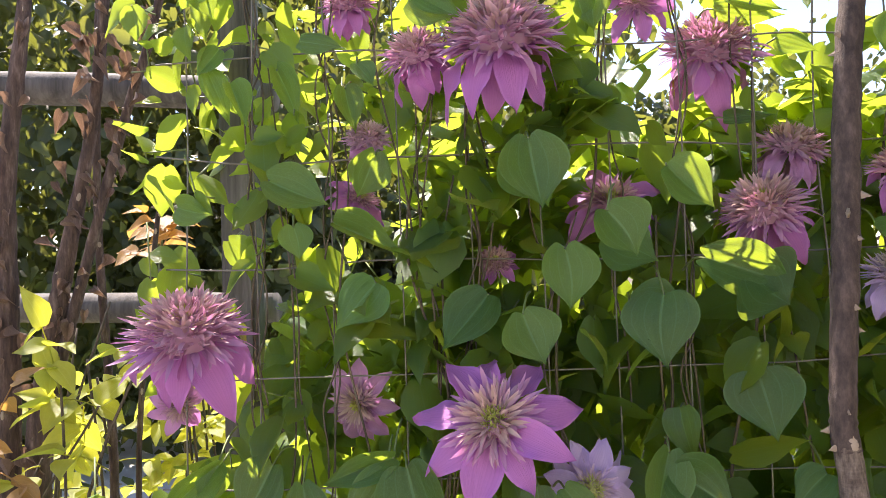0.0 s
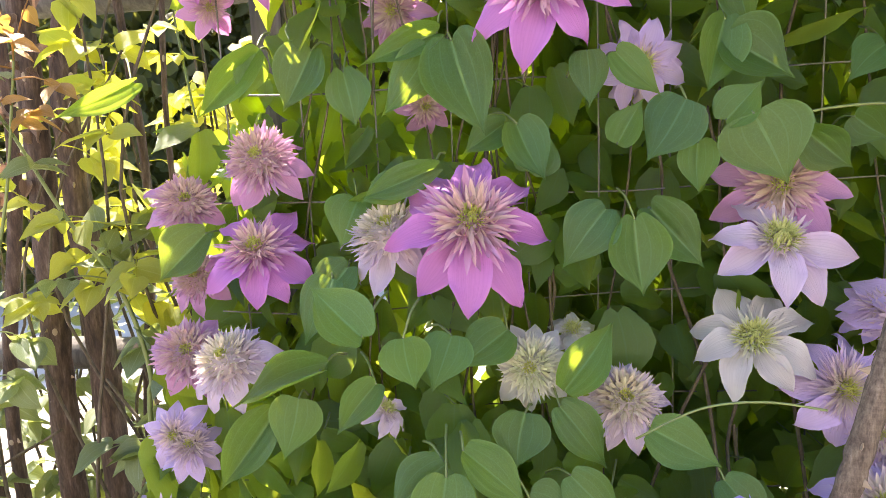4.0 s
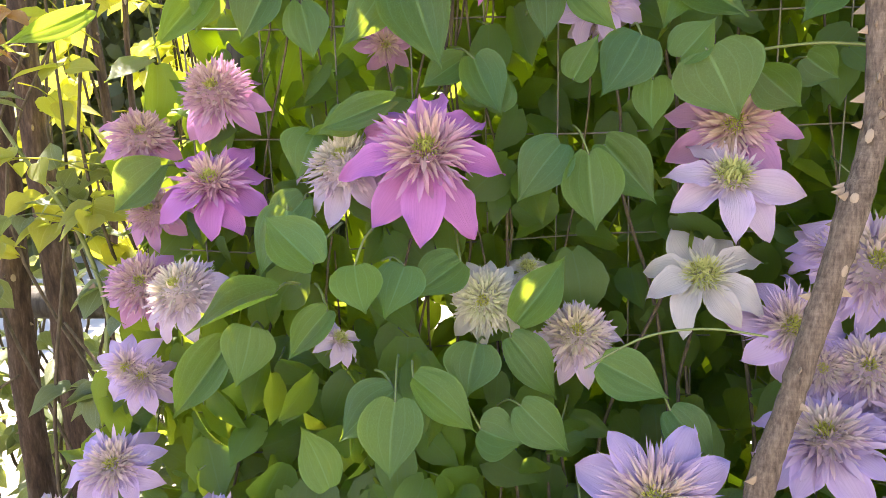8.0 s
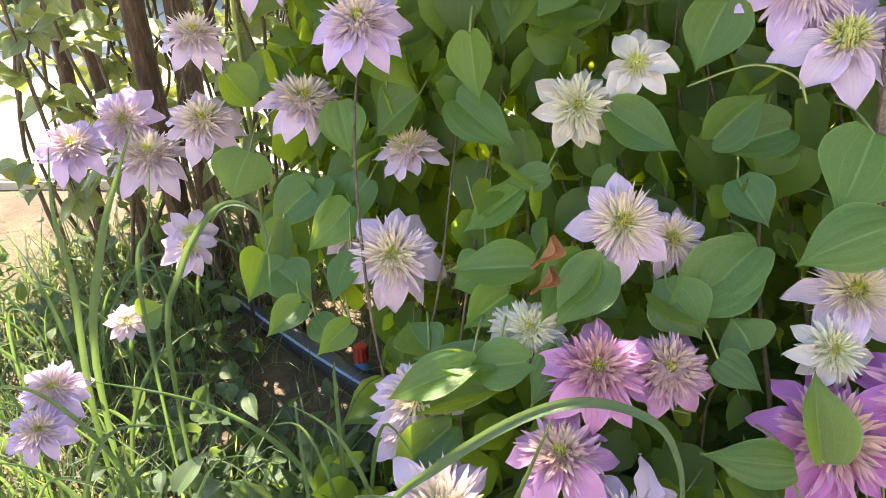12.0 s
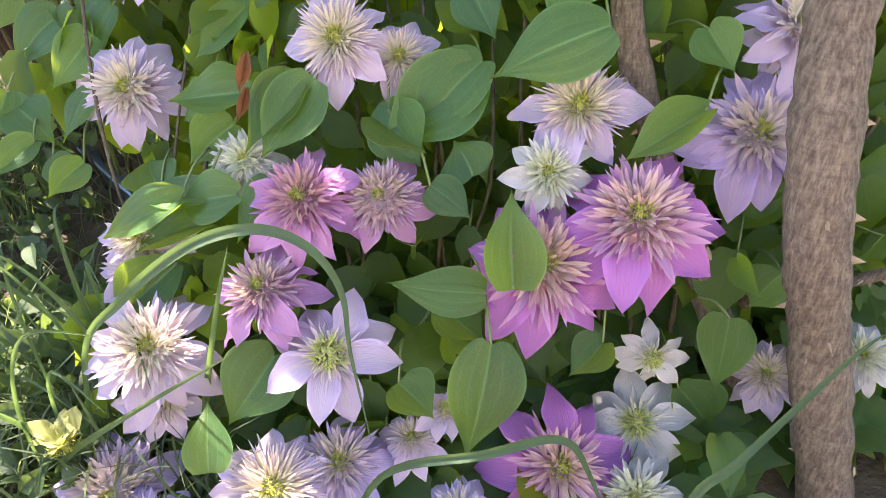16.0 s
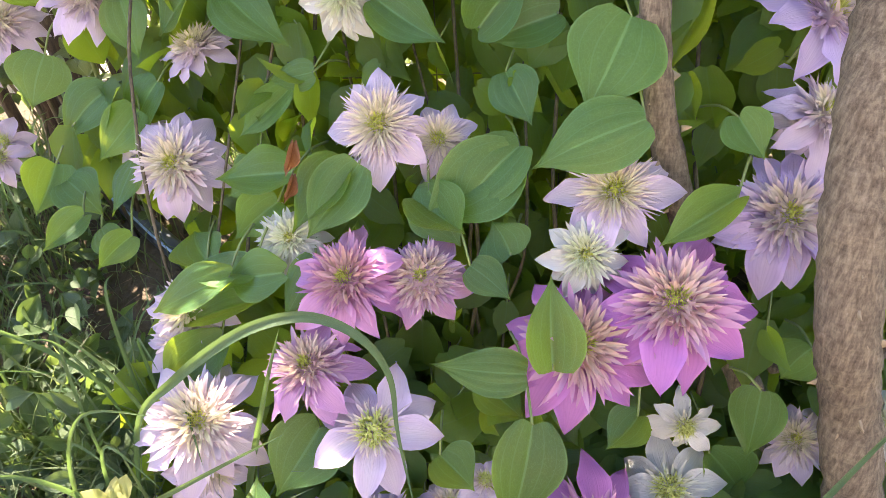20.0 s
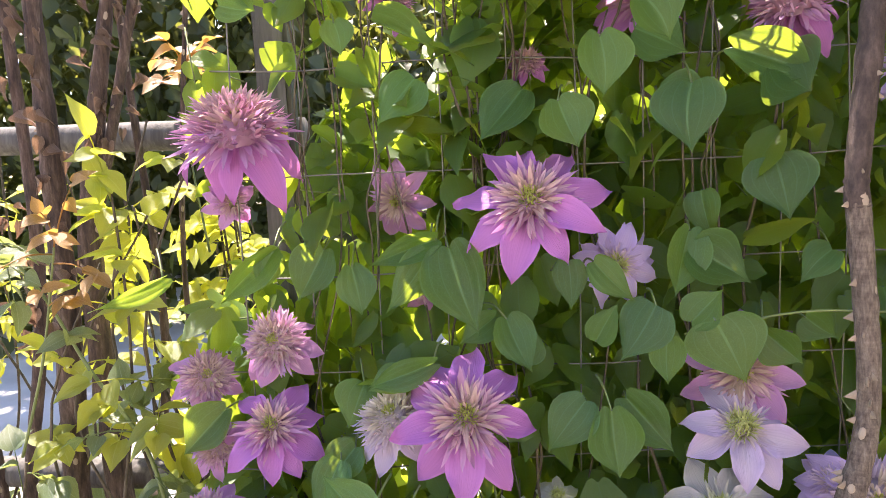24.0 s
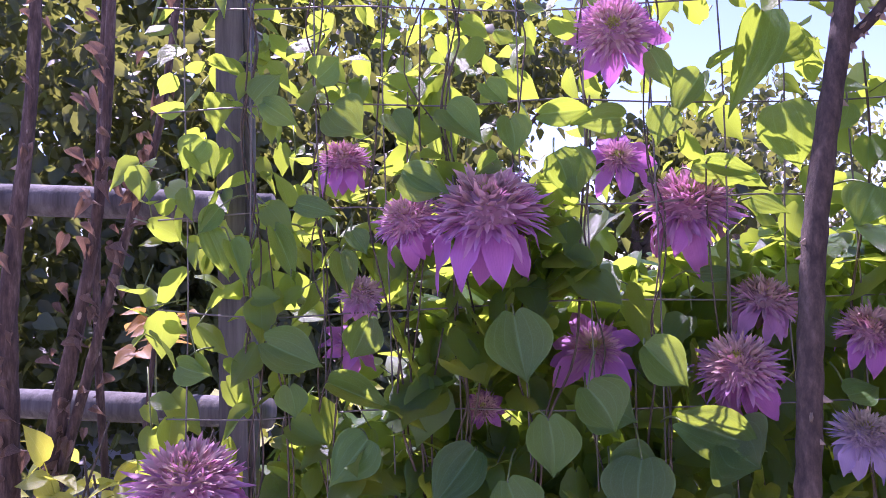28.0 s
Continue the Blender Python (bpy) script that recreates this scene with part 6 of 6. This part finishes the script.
# ---- grass, weeds, pipe ----
def blade(points, width, label="long arching green grass blade"):
    """A long grass blade with a keel along its middle."""
    p = [Vector(q) for q in points]
    line = []
    for i in range(len(p) - 1):
        a, b, c, d = p[max(i - 1, 0)], p[i], p[i + 1], p[min(i + 2, len(p) - 1)]
        for k in range(6):
            t = k / 6
            line.append(0.5 * ((2 * b) + (c - a) * t + (2 * a - 5 * b + 4 * c - d) * t * t + (3 * b - a - 3 * c + d) * t ** 3))
    line.append(p[-1])
    v, uv = [], []
    for i, q in enumerate(line):
        s = i / (len(line) - 1)
        way = (line[min(i + 1, len(line) - 1)] - line[max(i - 1, 0)]).normalized()
        side = way.cross(Vector((0.1, -0.8, 0.6))).normalized()
        up = side.cross(way)
        w = width * min(1, 0.35 + 2.2 * s) * (1 - max(0, s - 0.45) / 0.55) ** 0.8 * 0.5
        for c in (-1, -0.5, 0, 0.5, 1):
            v.append(q + side * w * c + up * w * 0.45 * abs(c))
            uv.append((0.5 + 0.5 * c, s))
    root = part("grass_blade", sheet_mesh("grass_blade", v, grid_faces(len(line), 5), uv), GRASS)
    tagged(root, label, "grass", "long grass blades")


blade([(-0.27, 0.31, -0.085), (-0.216, 0.30, 0.098), (-0.166, 0.30, 0.158), (-0.103, 0.30, 0.207), (-0.052, 0.30, 0.222), (-0.01, 0.28, 0.221), (0.01, 0.27, 0.19), (0.014, 0.25, 0.149), (0.025, 0.22, 0.09)], 0.0088)
blade([(-0.02, 0.24, -0.085), (0.033, 0.20, 0.078), (0.103, 0.19, 0.115), (0.151, 0.18, 0.144), (0.17, 0.17, 0.12), (0.181, 0.15, 0.09)], 0.0068)
blade([(0.17, 0.08, -0.085), (0.222, 0.15, 0.098), (0.265, 0.18, 0.121), (0.358, 0.25, 0.134), (0.40, 0.28, 0.13)], 0.0068)
blade([(-0.53, 0.44, -0.09), (-0.529, 0.45, 0.093), (-0.523, 0.47, 0.23), (-0.528, 0.48, 0.298), (-0.525, 0.50, 0.364)], 0.0075, "tall sunlit grass blade")
blade([(-0.52, 0.44, -0.09), (-0.511, 0.45, 0.15), (-0.48, 0.46, 0.272), (-0.455, 0.47, 0.336), (-0.432, 0.48, 0.387)], 0.0088, "tall sunlit grass blade")
blade([(-0.43, 0.42, -0.09), (-0.419, 0.42, 0.185), (-0.392, 0.42, 0.27), (-0.358, 0.42, 0.322), (-0.332, 0.42, 0.334), (-0.31, 0.41, 0.318), (-0.309, 0.40, 0.258)], 0.0068)
blade([(-0.45, 0.43, -0.09), (-0.443, 0.44, 0.235), (-0.426, 0.45, 0.30), (-0.412, 0.45, 0.359)], 0.0041, "thin upright grass blade")
blade([(-0.16, 0.30, -0.09), (-0.14, 0.30, 0.01), (-0.10, 0.30, 0.134), (-0.076, 0.31, 0.202)], 0.0061, "upright grass blade beside the flowers")
blade([(-0.31, 0.28, -0.09), (-0.257, 0.27, 0.002), (-0.152, 0.26, 0.088), (-0.074, 0.26, 0.14)], 0.0054, "slanting grass blade beside the flowers")


def tendril(points, radius, label):
    tagged(part("tendril", tube_mesh("tendril", points, [radius] * len(points), 6, 0, 0, 8), GREEN_STEM), label, "tendril", "vine tendrils")


tendril([(0.20, 0.66, 0.85), (0.257, 0.64, 0.866), (0.297, 0.64, 0.872), (0.345, 0.64, 0.873), (0.42, 0.65, 0.865)], 0.0014, "thin pale green tendril reaching past the leaves")
tendril([(0.10, 0.57, 0.60), (0.145, 0.545, 0.635), (0.19, 0.53, 0.645), (0.235, 0.52, 0.64)], 0.0011, "thin green tendril looped to the rose cane")
tendril([(0.06, 0.52, 0.40), (0.10, 0.49, 0.425), (0.13, 0.47, 0.42), (0.14, 0.46, 0.40)], 0.0011, "thin green curling tendril")
rng_b = random.Random(91)
for i in range(150):
    x, y = rng_b.uniform(-0.78, -0.20), rng_b.uniform(0.27, 0.80)
    if y < 0.30 and x > -0.2:
        continue
    if -0.50 < x < -0.20 and 0.40 < y < 0.82:
        continue
    h = rng_b.uniform(0.08, 0.25)
    a = rng_b.uniform(0, 6.28)
    r = rng_b.uniform(0.06, 0.22)
    dx, dy = math.cos(a) * r, math.sin(a) * r * 0.6
    blade([(x, y, GROUND - 0.01), (x + dx * 0.15, y + dy * 0.15, GROUND + h * 0.6), (x + dx * 0.5, y + dy * 0.5, GROUND + h), (x + dx, y + dy, GROUND + h * rng_b.uniform(0.75, 1.25))], rng_b.uniform(0.0022, 0.0058), "upright green grass blade in the soil")


def grass_mass(count, box, seed):
    rng = random.Random(seed)
    heap = Heap()
    for _ in range(count):
        x, y = rng.uniform(box[0], box[1]), rng.uniform(box[2], box[3])
        if -0.55 < x < -0.22 and 0.46 < y < 0.92 and rng.random() < 0.85:
            continue
        arr = strip_arrays(rng.uniform(0.06, 0.20), rng.uniform(0.0016, 0.0042), 1.3 + rng.gauss(0, 0.2), rng.uniform(-1.6, -0.3), -0.1, 6)
        heap.add(arr, pose(x, y, ground_height(x, y) - 0.003, 0, 0, rng.uniform(0, 360)))
    tagged(part("grass", heap.mesh("grass"), GRASS_MASS), "thin uncut grass between the weeds", "grass", kind="stuff")


grass_mass(4600, (-0.95, -0.12, 0.18, 1.15), 92)
leaf_cloud("weeds", "low broad-leaved weeds in the soil", "weeds", [((-0.45, 0.50, -0.04), (0.25, 0.2, 0.05)), ((-0.65, 0.75, -0.03), (0.3, 0.2, 0.06)), ((-0.30, 0.34, -0.05), (0.14, 0.12, 0.04)), ((-0.36, 0.46, -0.045), (0.12, 0.10, 0.03)), ((-0.5, 1.05, 0.0), (0.4, 0.2, 0.1))], 1900, (0.016, 0.042), WEED_LEAF, 93, droop=0.1, bare=(-0.44, -0.24, 0.58, 0.84), rows=8, cols=7)


def build_pipe():
    root = new("irrigation_pipe")
    root.location = (-0.3, 0.62, GROUND)
    inv = Matrix.Translation((0.3, -0.62, -GROUND))
    tagged(root, "dark plastic irrigation pipe with a pale blue stripe", "pipe")
    line = [(-0.75, 1.11, -0.066), (-0.62, 0.99, -0.064), (-0.528, 0.91, -0.062), (-0.418, 0.797, -0.060), (-0.307, 0.697, -0.062), (-0.1, 0.53, -0.068)]
    part("pipe", tube_mesh("pipe", line, [0.016] * 6, 14, 0, 0, 8), PIPE, root, "", inv)
    part("stripe", tube_mesh("stripe", [(x - 0.004, y - 0.012, z + 0.0105) for x, y, z in line], [0.0022] * 6, 6, 0, 0, 8), STRIPE, root, "", inv)
    tap = new("tap")
    tap.location = (-0.290, 0.705, -0.075)
    tagged(tap, "small pipe tap with ribbed red cap", "tap")
    part("body", tube_mesh("body", [(0, 0, 0.008), (0, 0, 0.02), (0, 0, 0.034)], [0.014, 0.012, 0.009], 12, 0, 0, 3), BLUE, tap, "blue plastic body")
    bm = bmesh.new()
    bmesh.ops.create_cone(bm, segments=20, radius1=0.0115, radius2=0.010, depth=0.026, cap_ends=True)
    for v in bm.verts:
        a = round(math.atan2(v.co.y, v.co.x) / (2 * math.pi) * 20)
        if a % 2:
            v.co.x *= 0.9
            v.co.y *= 0.9
    bmesh.ops.bevel(bm, geom=[e for e in bm.edges if abs(e.verts[0].co.z - e.verts[1].co.z) < 1e-5], offset=0.0015, segments=2, affect="EDGES")
    bmesh.ops.translate(bm, vec=(0, 0, 0.047), verts=bm.verts)
    part("cap", bm, RED, tap, "ribbed red cap")


build_pipe()


def build_bucket(x, y):
    root = new("bucket")
    root.location = (x, y, GROUND + 0.03)
    tagged(root, "small turquoise plastic bucket on the path", "bucket")
    part("body", tube_mesh("body", [(0, 0, 0), (0, 0, 0.05), (0, 0, 0.10)], [0.045, 0.05, 0.055], 20, 0, 0, 3), TEAL, root)
    part("rim", tube_mesh("rim", [(0, 0, 0.098), (0, 0, 0.104), (0, 0, 0.110)], [0.058, 0.060, 0.058], 20, 0, 0, 2), TEAL, root)


build_bucket(-0.92, 1.70)
